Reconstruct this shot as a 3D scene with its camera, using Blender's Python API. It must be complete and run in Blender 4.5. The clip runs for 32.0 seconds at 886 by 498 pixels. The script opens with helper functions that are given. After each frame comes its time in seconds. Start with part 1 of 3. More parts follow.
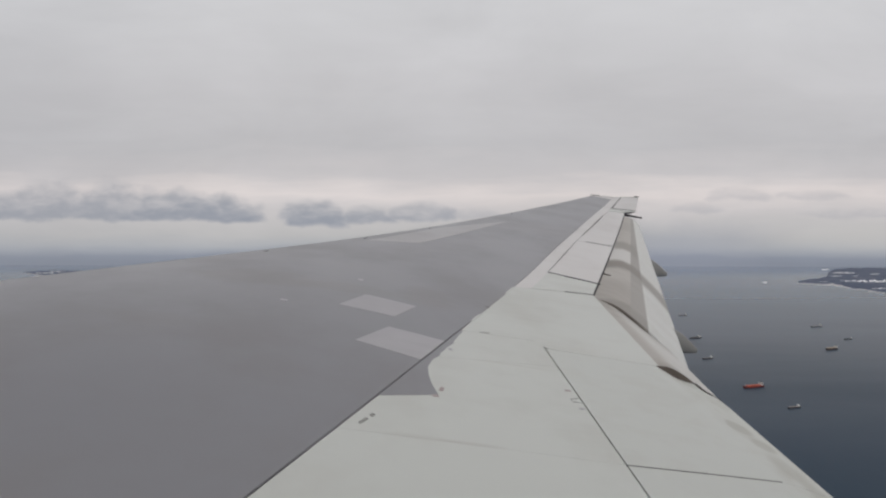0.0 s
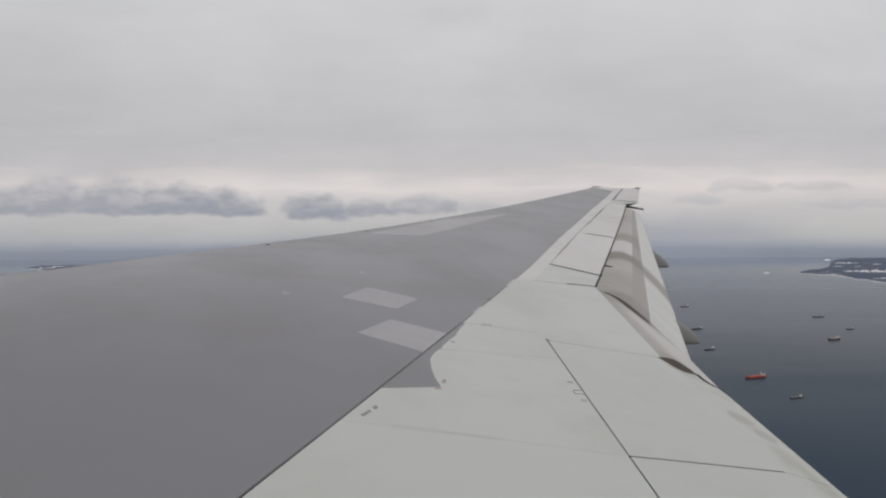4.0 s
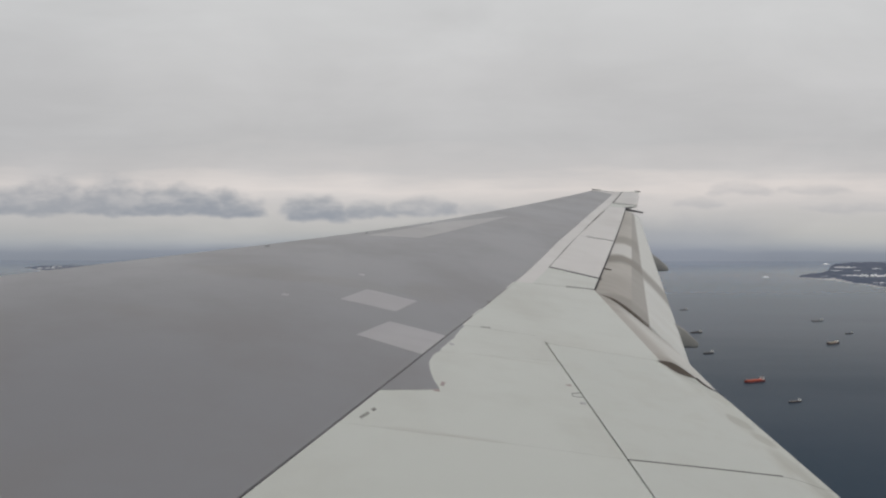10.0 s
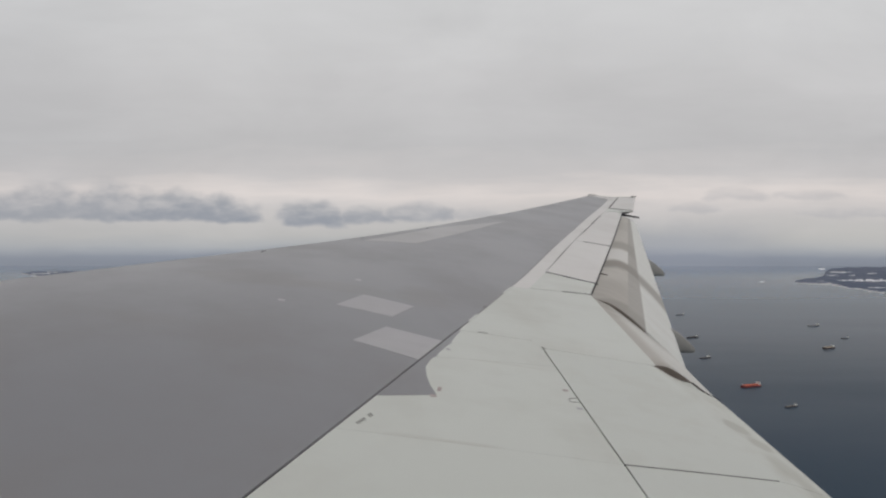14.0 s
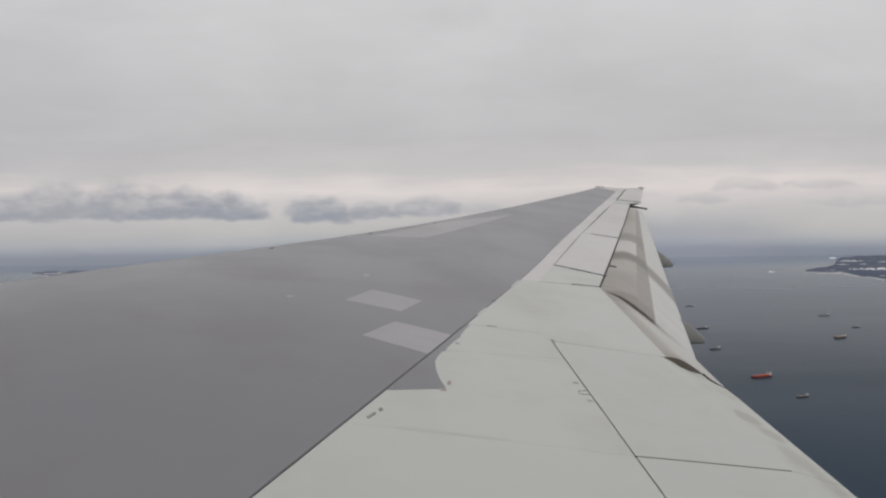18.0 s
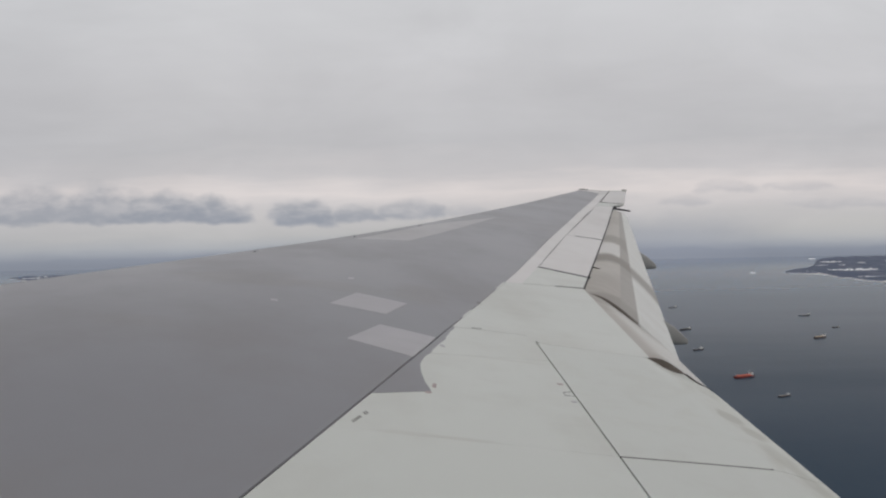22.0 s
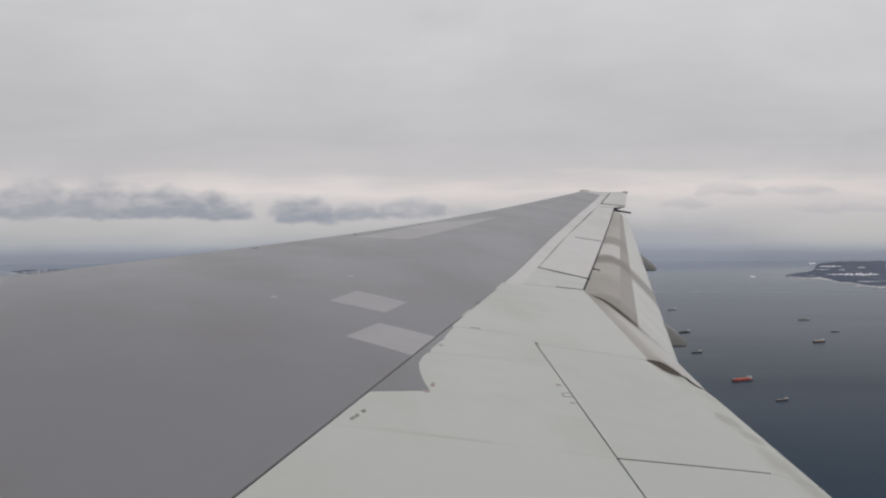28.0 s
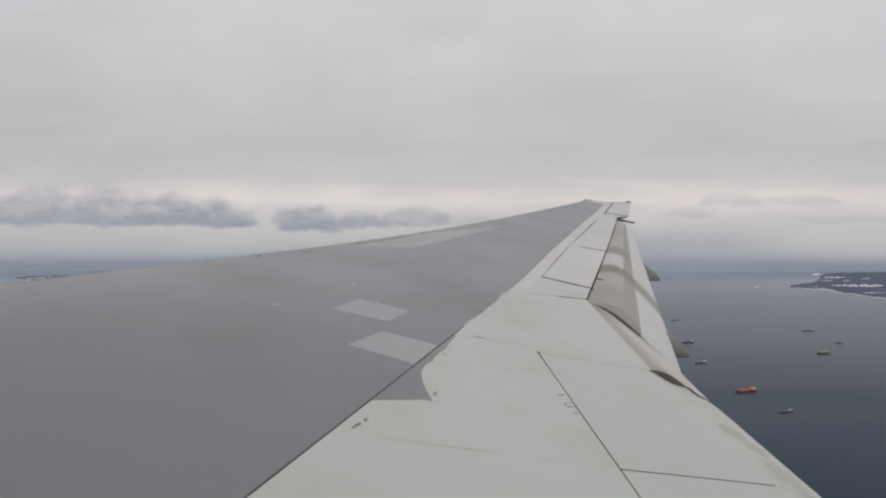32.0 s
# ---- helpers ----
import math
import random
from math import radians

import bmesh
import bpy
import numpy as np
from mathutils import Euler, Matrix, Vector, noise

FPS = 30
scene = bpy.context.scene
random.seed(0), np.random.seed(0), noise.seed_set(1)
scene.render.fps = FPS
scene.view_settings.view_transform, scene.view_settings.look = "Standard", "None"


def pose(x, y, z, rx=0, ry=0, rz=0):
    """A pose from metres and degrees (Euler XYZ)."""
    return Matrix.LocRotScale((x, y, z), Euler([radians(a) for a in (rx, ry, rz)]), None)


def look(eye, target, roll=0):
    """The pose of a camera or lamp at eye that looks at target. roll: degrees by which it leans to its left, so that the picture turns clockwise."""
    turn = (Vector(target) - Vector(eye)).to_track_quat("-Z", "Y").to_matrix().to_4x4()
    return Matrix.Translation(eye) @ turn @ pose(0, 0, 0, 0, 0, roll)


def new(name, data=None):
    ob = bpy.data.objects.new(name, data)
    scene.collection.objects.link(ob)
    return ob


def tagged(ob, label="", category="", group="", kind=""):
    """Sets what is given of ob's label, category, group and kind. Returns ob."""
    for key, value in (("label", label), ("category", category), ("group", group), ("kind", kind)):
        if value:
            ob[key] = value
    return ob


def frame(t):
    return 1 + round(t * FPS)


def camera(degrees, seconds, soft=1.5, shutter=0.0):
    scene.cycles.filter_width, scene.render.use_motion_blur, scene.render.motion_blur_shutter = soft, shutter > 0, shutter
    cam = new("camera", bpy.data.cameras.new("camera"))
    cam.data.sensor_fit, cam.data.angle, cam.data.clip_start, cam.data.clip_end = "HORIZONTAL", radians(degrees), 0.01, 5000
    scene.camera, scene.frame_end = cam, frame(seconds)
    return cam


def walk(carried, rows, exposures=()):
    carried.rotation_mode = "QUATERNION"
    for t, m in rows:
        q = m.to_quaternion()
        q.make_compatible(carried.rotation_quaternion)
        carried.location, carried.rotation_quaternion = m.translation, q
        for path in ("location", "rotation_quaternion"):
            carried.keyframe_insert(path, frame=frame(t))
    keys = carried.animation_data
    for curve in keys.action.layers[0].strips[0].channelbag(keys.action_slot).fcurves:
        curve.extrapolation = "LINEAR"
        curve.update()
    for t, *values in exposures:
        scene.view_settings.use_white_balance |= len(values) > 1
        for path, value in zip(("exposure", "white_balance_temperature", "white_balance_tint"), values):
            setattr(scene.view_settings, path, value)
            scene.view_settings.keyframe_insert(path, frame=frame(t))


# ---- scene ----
ALT = 80.0  # eye above the sea, set low to fit the horizon in view
cam = camera(68.0, 32.0, 2.25)

# seconds, height from the seat, then tilt, lean and turn in degrees
ROWS = [
    (0.0, -0.011, 90.55, -0.11, -5.93),
    (0.5, -0.011, 90.69, -0.05, -5.92),
    (1.0, -0.011, 90.69, 0.11, -5.94),
    (1.5, -0.011, 90.70, -0.03, -5.94),
    (2.0, -0.011, 90.84, 0.10, -5.93),
    (2.5, -0.011, 90.66, 0.12, -5.82),
    (3.0, -0.011, 90.22, 0.16, -5.72),
    (3.5, -0.011, 89.84, 0.24, -5.79),
    (5.5, -0.011, 90.47, 0.06, -5.94),
    (6.0, -0.011, 90.63, 0.01, -6.07),
    (6.5, -0.011, 90.80, 0.07, -6.05),
    (7.0, -0.011, 91.00, -0.10, -6.14),
    (7.5, -0.011, 90.92, 0.01, -6.07),
    (8.0, -0.011, 90.62, -0.04, -6.06),
    (8.5, -0.011, 90.41, 0.12, -6.09),
    (9.0, -0.011, 90.24, 0.08, -5.99),
    (9.5, -0.011, 90.20, 0.02, -5.99),
    (10.0, -0.011, 90.10, -0.06, -5.84),
    (10.5, -0.011, 90.20, -0.20, -6.00),
    (11.0, -0.011, 90.56, 0.03, -6.00),
    (11.5, -0.011, 90.84, -0.09, -6.04),
    (12.0, -0.011, 90.70, 0.20, -5.99),
    (12.5, -0.011, 90.56, -0.02, -6.05),
    (13.0, -0.011, 90.62, 0.02, -5.99),
    (13.5, -0.011, 90.57, 0.11, -5.99),
    (14.0, -0.011, 90.55, -0.03, -6.14),
    (14.5, -0.011, 90.49, 0.34, -6.13),
    (16.5, -0.013, 90.29, -0.12, -5.64),
    (17.0, -0.013, 90.60, 0.40, -5.56),
    (17.5, -0.014, 90.53, 0.83, -5.46),
    (18.0, -0.014, 90.07, 0.80, -5.46),
    (18.5, -0.014, 89.84, 1.11, -5.61),
    (19.0, -0.015, 89.91, 1.42, -5.68),
    (19.5, -0.015, 90.20, 1.17, -6.01),
    (20.0, -0.015, 90.50, 1.11, -6.47),
    (20.5, -0.016, 90.62, 1.00, -6.77),
    (21.0, -0.016, 90.46, 1.00, -6.65),
    (21.5, -0.017, 90.20, 0.94, -6.71),
    (22.0, -0.017, 90.29, 1.05, -6.80),
    (22.5, -0.017, 90.40, 1.03, -6.83),
    (23.0, -0.017, 90.58, 0.99, -6.84),
    (23.5, -0.017, 90.60, 0.91, -6.69),
    (24.0, -0.017, 90.62, 0.96, -6.75),
    (24.5, -0.017, 90.55, 0.94, -6.80),
    (25.0, -0.017, 90.53, 0.81, -6.92),
    (25.5, -0.017, 90.79, 0.80, -7.07),
    (27.5, -0.017, 90.44, 0.43, -6.88),
    (28.0, -0.017, 90.23, 0.27, -6.78),
    (28.5, -0.017, 90.33, 0.15, -6.75),
    (29.0, -0.017, 90.99, -0.11, -6.91),
    (29.5, -0.017, 91.27, 0.14, -6.89),
    (30.0, -0.017, 91.18, 0.13, -6.79),
    (30.5, -0.017, 90.67, 0.15, -6.67),
    (31.0, -0.017, 90.63, -0.20, -6.76),
    (31.5, -0.017, 90.86, -0.27, -6.64),
    (32.0, -0.017, 90.99, -0.06, -6.51),
]
walk(cam, [(t, pose(0.002, 0.001, ALT + z, rx, ry, rz)) for t, z, rx, ry, rz in ROWS],
     [(0, 0, 6430, 11), (3.5, 0, 6430, 11), (6, 0, 6500, 8.5), (12, 0, 6500, 9), (16, 0, 6500, 10), (19, 0, 6480, 10.5),
      (22, 0, 6400, 10.5), (28, 0, 6430, 11), (32, 0, 6430, 11)])

# ---- light ----
world = bpy.data.worlds.new("overcast")
scene.world = world
world.use_nodes = True
wn, wl = world.node_tree.nodes, world.node_tree.links
sky = wn.new("ShaderNodeTexSky")
sky.sky_type, sky.sun_disc = "NISHITA", False
sky.sun_elevation, sky.sun_rotation = radians(48), radians(150)
sky.air_density, sky.dust_density, sky.ozone_density = 1.0, 5.0, 1.0
grey = wn.new("ShaderNodeHueSaturation")
grey.inputs["Saturation"].default_value = 0.2
wl.new(sky.outputs["Color"], grey.inputs["Color"])
wl.new(grey.outputs["Color"], wn["Background"].inputs["Color"])
wn["Background"].inputs["Strength"].default_value = 0.062

sun = new("sun", bpy.data.lights.new("sun", "SUN"))
sun.data.energy, sun.data.angle, sun.data.color = 0.5, radians(25), (1.0, 0.97, 0.93)
sun.matrix_world = look((0, 0, 900), (0 - math.sin(radians(150)) * 10, 0 - math.cos(radians(150)) * 10, 900 - 11))


# ---- materials ----
def lin(r, g, b):
    return [((c / 255 + 0.055) / 1.055) ** 2.4 if c > 10 else c / 3294 for c in (r, g, b)]


class Mat:
    """A node material in short calls."""

    def __init__(self, name):
        self.m = bpy.data.materials.new(name)
        self.m.use_nodes = True
        self.n, self.l = self.m.node_tree.nodes, self.m.node_tree.links
        self.b = self.n["Principled BSDF"]
        self.tc = self.n.new("ShaderNodeTexCoord")

    def feed(self, value, socket):
        if isinstance(value, bpy.types.NodeSocket):
            self.l.new(value, socket)
        elif hasattr(value, "__len__") and socket.type == "RGBA" and len(value) == 3:
            socket.default_value = (*value, 1)
        else:
            socket.default_value = value

    def coords(self, scale=(1, 1, 1), turn=0.0, shift=(0, 0, 0), which="Object"):
        n = self.n.new("ShaderNodeMapping")
        self.feed(self.tc.outputs[which], n.inputs["Vector"])
        n.inputs["Scale"].default_value = scale
        n.inputs["Rotation"].default_value = (0, 0, radians(turn))
        n.inputs["Location"].default_value = shift
        return n.outputs[0]

    def noise(self, vec, scale, detail=4.0, rough=0.55, dist=0.0):
        n = self.n.new("ShaderNodeTexNoise")
        self.feed(vec, n.inputs["Vector"])
        n.inputs["Scale"].default_value, n.inputs["Detail"].default_value = scale, detail
        n.inputs["Roughness"].default_value, n.inputs["Distortion"].default_value = rough, dist
        return n.outputs["Fac"]

    def ramp(self, fac, stops, ease="LINEAR"):
        n = self.n.new("ShaderNodeValToRGB")
        n.color_ramp.interpolation = ease
        el = n.color_ramp.elements
        while len(el) < len(stops):
            el.new(0.5)
        for e, (p, c) in zip(el, stops):
            e.position = p
            e.color = (*c, 1) if hasattr(c, "__len__") else (c, c, c, 1)
        self.feed(fac, n.inputs[0])
        return n.outputs[0]

    def math(self, op, a, b=0.0, clamp=False):
        n = self.n.new("ShaderNodeMath")
        n.operation, n.use_clamp = op, clamp
        self.feed(a, n.inputs[0])
        self.feed(b, n.inputs[1])
        return n.outputs[0]

    def span(self, v, a, b, c=0.0, d=1.0, ease="SMOOTHSTEP"):
        n = self.n.new("ShaderNodeMapRange")
        n.interpolation_type = ease
        self.feed(v, n.inputs[0])
        for i, x in enumerate((a, b, c, d)):
            n.inputs[i + 1].default_value = x
        return n.outputs[0]

    def mix(self, fac, a, b, how="MIX"):
        n = self.n.new("ShaderNodeMix")
        n.data_type, n.blend_type = "RGBA", how
        self.feed(fac, n.inputs[0])
        self.feed(a, n.inputs[6])
        self.feed(b, n.inputs[7])
        return n.outputs[2]

    def axes(self, vec=None):
        n = self.n.new("ShaderNodeSeparateXYZ")
        self.feed(vec or self.tc.outputs["Object"], n.inputs[0])
        return n.outputs

    def bump(self, height, strength=0.2, dist=0.01):
        n = self.n.new("ShaderNodeBump")
        n.inputs["Strength"].default_value, n.inputs["Distance"].default_value = strength, dist
        self.feed(height, n.inputs["Height"])
        self.l.new(n.outputs[0], self.b.inputs["Normal"])

    def put(self, **kw):
        for k, v in kw.items():
            self.feed(v, self.b.inputs[{"color": "Base Color", "rough": "Roughness", "metal": "Metallic", "ior": "IOR",
                                        "spec": "Specular IOR Level", "coat": "Coat Weight"}[k]])
        return self.m


def paint(name, color, dirt, rough, grime=0.35, streak=0.25, spots=0.3, stains=(), gloss=0.55):
    """Weathered aircraft paint: cloudy grime, streaks along the airflow, fine speckle."""
    m = Mat(name)
    cloud = m.noise(m.coords(), 0.55, 5, 0.6)
    flow = m.noise(m.coords((0.6, 1.8, 1.0)), 1.1, 5, 0.6, 0.6)
    fine = m.noise(m.coords((1.0, 1.0, 1.0)), 38, 3, 0.7)
    c = m.mix(m.span(cloud, 0.42, 0.72, 0, grime), color, dirt)
    c = m.mix(m.span(flow, 0.5, 0.75, 0, streak), c, dirt)
    c = m.mix(m.span(fine, 0.62, 0.75, 0, spots * 0.3), c, dirt)
    ax = m.axes()
    for x, y, rx, ry, amount in stains:
        d = m.math("ADD", m.math("POWER", m.math("DIVIDE", m.math("SUBTRACT", ax[0], x), rx), 2.0), m.math("POWER", m.math("DIVIDE", m.math("SUBTRACT", ax[1], y), ry), 2.0))
        d = m.math("ADD", d, m.math("MULTIPLY", m.math("SUBTRACT", flow, 0.5), 3.0))
        c = m.mix(m.span(d, 0.1, 1.3, amount, 0.0), c, dirt)
    m.bump(m.math("ADD", m.math("MULTIPLY", cloud, 2.0), m.math("MULTIPLY", fine, 0.05)), 0.12, 0.012)
    return m.put(color=c, rough=m.span(cloud, 0.3, 0.7, rough - 0.04, rough + 0.06), spec=gloss)


GREY = paint("grey_wing_coating", (0.287, 0.286, 0.303), (0.262, 0.248, 0.246), 0.33, 0.45, 0.14, 0.3,
             ((-1.6, 9.2, 0.9, 0.5, 0.6), (-0.4, 9.1, 0.7, 0.35, 0.5), (0.75, 9.3, 0.45, 0.5, 0.55), (-2.2, 6.9, 0.5, 0.25, 0.4), (4.2, 17.5, 1.5, 1.2, 0.25)), 0.54)
WHITE = paint("white_wing_paint", (0.668, 0.684, 0.648), (0.52, 0.51, 0.465), 0.42, 0.4, 0.2, 0.3,
              ((0.35, 5.29, 0.35, 0.035, 0.3), (0.80, 5.29, 0.3, 0.03, 0.4), (1.5, 7.21, 0.5, 0.025, 0.3)))
em = Mat("grimy_shaded_white_flap")
exyz = em.axes()
blot = em.noise(em.coords((1.2, 1.6, 1.0)), 1.7, 5, 0.6, 0.3)
smear = em.noise(em.coords((2.4, 1.5, 1.0), shift=(3, 1, 0)), 1.9, 4, 0.55)
fleck = em.noise(em.coords(), 30, 3, 0.7)
# rear band: grime blotches, plus shade painted where the edge rolls down
rim_grime_shade = em.math("MULTIPLY", em.span(exyz[0], 3.5, 3.72), em.span(smear, 0.42, 0.68, 0.10, 0.38))
ec = em.mix(em.span(blot, 0.45, 0.7, 0, 0.22), (0.643, 0.659, 0.626), (0.54, 0.53, 0.48))
ec = em.mix(rim_grime_shade, ec, (0.40, 0.385, 0.32))
for x, y, rx, ry, amount in ((3.75, 6.48, 0.13, 0.17, 0.5), (3.83, 6.20, 0.12, 0.15, 0.42), (3.80, 5.72, 0.14, 0.3, 0.3), (3.85, 5.3, 0.12, 0.3, 0.35)):
    d = em.math("ADD", em.math("POWER", em.math("DIVIDE", em.math("SUBTRACT", exyz[0], x), rx), 2.0), em.math("POWER", em.math("DIVIDE", em.math("SUBTRACT", exyz[1], y), ry), 2.0))
    d = em.math("ADD", d, em.math("MULTIPLY", em.math("SUBTRACT", smear, 0.5), 2.5))
    ec = em.mix(em.span(d, 0.2, 1.2, amount, 0.0), ec, (0.36, 0.35, 0.30))
ec = em.mix(em.span(fleck, 0.62, 0.75, 0, 0.1), ec, (0.4, 0.38, 0.33))
EDGE = em.put(color=ec, rough=0.44, spec=0.4)
# warmer and lighter than the inboard white, for the outboard panels
PINKISH = paint("warm_white_paint", (0.735, 0.715, 0.70), (0.58, 0.55, 0.52), 0.40, 0.3, 0.15, 0.2)
PATCH = paint("pale_grey_patch", (0.485, 0.475, 0.49), (0.38, 0.375, 0.38), 0.45, 0.4, 0.3, 0.2)
# patch grey raised so that this one still shows at a grazing view
LIGHTER_PATCH = paint("lighter_grey_patch", (0.54, 0.53, 0.535), (0.44, 0.43, 0.43), 0.5, 0.5, 0.4, 0.2)
UNDER = paint("underside_grey_paint", (0.42, 0.43, 0.44), (0.3, 0.29, 0.27), 0.5)
FAIR = paint("fairing_grey_paint", (0.27, 0.268, 0.258), (0.19, 0.184, 0.17), 0.5)


def plain(name, color, rough=0.6, metal=0.0):
    m = Mat(name)
    n = m.noise(m.coords(), 9, 4, 0.6)
    return m.put(color=m.mix(m.span(n, 0.35, 0.75, 0, 0.35), color, [c * 0.6 for c in color]), rough=rough, metal=metal)


DARK = plain("near_black_tone", (0.035, 0.034, 0.038), 0.7)
# brown that paints the shade of the flap gaps onto the end ribs
RIB = plain("gap_shade_brown", (0.13, 0.108, 0.092), 0.7)
STENCIL = plain("faded_stencil_ink", (0.25, 0.245, 0.232), 0.6)
SEAM = plain("dark_grey_tone", (0.13, 0.125, 0.12), 0.65)
REDINK = plain("faded_red_ink", (0.48, 0.40, 0.39), 0.6)


def flap_paint(name, color, dirt, bands, clean=(), sweep=0.0, lead=0.0):
    """Flap skin with soot bands that run aft from the tracks, and paler lengths that stay clean between them."""
    m = Mat(name)
    ax = m.axes()
    wob = m.noise(m.coords((0.6, 1.0, 0.6)), 1.3, 4, 0.6)
    y = m.math("ADD", ax[1], m.math("MULTIPLY", m.math("SUBTRACT", wob, 0.5), 0.5))
    aft = m.math("SUBTRACT", ax[0], m.math("ADD", m.math("MULTIPLY", ax[1], 0.444), -1.21))
    y = m.math("ADD", y, m.math("MULTIPLY", m.math("SUBTRACT", 0.6, aft), sweep))

    def stripes(table, soft):
        fac = None
        for mid, half, amount in table:
            d = m.math("ABSOLUTE", m.math("SUBTRACT", y, mid))
            s = m.span(d, half * (1 - soft), half * (1 + soft), amount, 0.0)
            fac = s if fac is None else m.math("MAXIMUM", fac, s)
        return fac
    grain = m.noise(m.coords((0.5, 4.0, 0.5)), 2.2, 5, 0.62)
    c = m.mix(m.span(grain, 0.35, 0.75, 0, 0.5), color, dirt)
    if clean:
        c = m.mix(stripes(clean, 0.3), c, (0.68, 0.67, 0.65))
    c = m.mix(stripes(bands, 0.5), c, (0.20, 0.175, 0.15))
    # darker along the nose, next to the fixed panel's rear edge
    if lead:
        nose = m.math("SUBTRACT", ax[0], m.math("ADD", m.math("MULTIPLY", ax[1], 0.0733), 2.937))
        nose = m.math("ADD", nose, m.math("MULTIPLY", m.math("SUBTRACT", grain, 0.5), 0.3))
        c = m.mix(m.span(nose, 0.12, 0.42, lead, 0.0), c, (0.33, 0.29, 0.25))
    return m.put(color=c, rough=0.5, spec=0.35)


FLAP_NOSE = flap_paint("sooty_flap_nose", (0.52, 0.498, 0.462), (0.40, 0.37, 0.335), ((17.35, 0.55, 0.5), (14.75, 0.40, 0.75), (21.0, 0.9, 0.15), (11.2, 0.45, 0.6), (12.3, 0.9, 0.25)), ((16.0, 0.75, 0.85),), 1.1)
FLAP_MID = flap_paint("grimy_flap_middle", (0.40, 0.385, 0.36), (0.30, 0.28, 0.25), ((17.2, 0.7, 0.3), (14.75, 0.45, 0.6), (11.2, 0.4, 0.3)))
FLAP_AFT = flap_paint("flap_white_paint", (0.68, 0.69, 0.67), (0.54, 0.52, 0.48), ((14.6, 0.45, 0.7),))
DROOP = flap_paint("flaperon_pale_paint", (0.66, 0.655, 0.63), (0.50, 0.47, 0.42), ((10.75, 0.3, 0.45), (10.2, 0.15, 0.2), (8.0, 0.12, 0.25)), lead=0.5)

# sea: dark water, short wind waves over a long swell
sea_mat = Mat("sea_water")
wave = sea_mat.noise(sea_mat.coords((1.0, 0.6, 1.0), 25), 1.2, 5, 0.65)
swell = sea_mat.noise(sea_mat.coords((1.0, 0.35, 1.0), 25), 0.1, 3, 0.5)
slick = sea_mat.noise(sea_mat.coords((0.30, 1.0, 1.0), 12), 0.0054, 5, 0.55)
sea_mat.bump(sea_mat.math("ADD", sea_mat.math("MULTIPLY", wave, 0.5), swell), 0.14, 0.55)
# roughness falls with distance, to lift the far water as haze would
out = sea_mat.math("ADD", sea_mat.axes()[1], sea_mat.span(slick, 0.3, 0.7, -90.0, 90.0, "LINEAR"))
distance_rough = sea_mat.ramp(sea_mat.math("DIVIDE", out, 5000.0), [(0.0, 0.57), (0.044, 0.54), (0.071, 0.45), (0.102, 0.36), (0.151, 0.31), (0.222, 0.285), (0.356, 0.235), (0.55, 0.13), (0.8, 0.05)])
sea_mat.feed(sea_mat.span(out, 350.0, 1100.0, 0.14, 0.0), sea_mat.n["Bump"].inputs["Strength"])
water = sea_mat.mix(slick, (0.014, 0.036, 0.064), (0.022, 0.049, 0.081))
# bluer, paler base colour with distance: haze painted into the water
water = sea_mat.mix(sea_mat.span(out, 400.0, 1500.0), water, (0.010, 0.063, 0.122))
SEA = sea_mat.put(color=water, rough=distance_rough, ior=1.33)
sea_mat.b.inputs["Specular Tint"].default_value = (0.77, 0.86, 1.0, 1)

# sky and distance: layered overcast, a lit gap above the horizon, a bank of cumulus, far hazy water
sky_mat = Mat("overcast_distance")
D = 4900.0
unit = sky_mat.coords((1 / D, 1 / D, 1 / D))
ux, uy, uz = sky_mat.axes(unit)
stops = [(-0.046, (138, 143, 151)), (-0.026, (138, 143, 151)), (-0.014, (134, 139, 149)), (-0.002, (142, 147, 157)),
         (0.006, (158, 162, 169)), (0.014, (172, 174, 177)), (0.032, (186, 185, 184)), (0.07, (202, 198, 197)), (0.095, (217, 210, 207)),
         (0.125, (198, 195, 195)), (0.17, (189, 188, 189)), (0.26, (198, 197, 198)), (0.39, (205, 205, 206)), (0.6, (205, 205, 206))]
lowhaze = sky_mat.noise(sky_mat.coords((3 / D, 3 / D, 22 / D)), 1.6, 4, 0.55)
uzw = sky_mat.math("ADD", uz, sky_mat.math("MULTIPLY", sky_mat.math("SUBTRACT", lowhaze, 0.5),
                                           sky_mat.span(uz, 0.0, 0.12, 0.016, 0.07)))
base = sky_mat.ramp(sky_mat.span(uzw, -0.06, 0.62, ease="LINEAR"), [((e + 0.06) / 0.68, lin(*c)) for e, c in stops])
folds = sky_mat.noise(sky_mat.coords((2.2 / D, 2.2 / D, 5 / D), shift=(3, 1, 0)), 1.5, 5, 0.55, 0.4)
base = sky_mat.mix(1.0, base, sky_mat.ramp(folds, [(0.3, 0.94), (0.7, 1.05)]), "MULTIPLY")
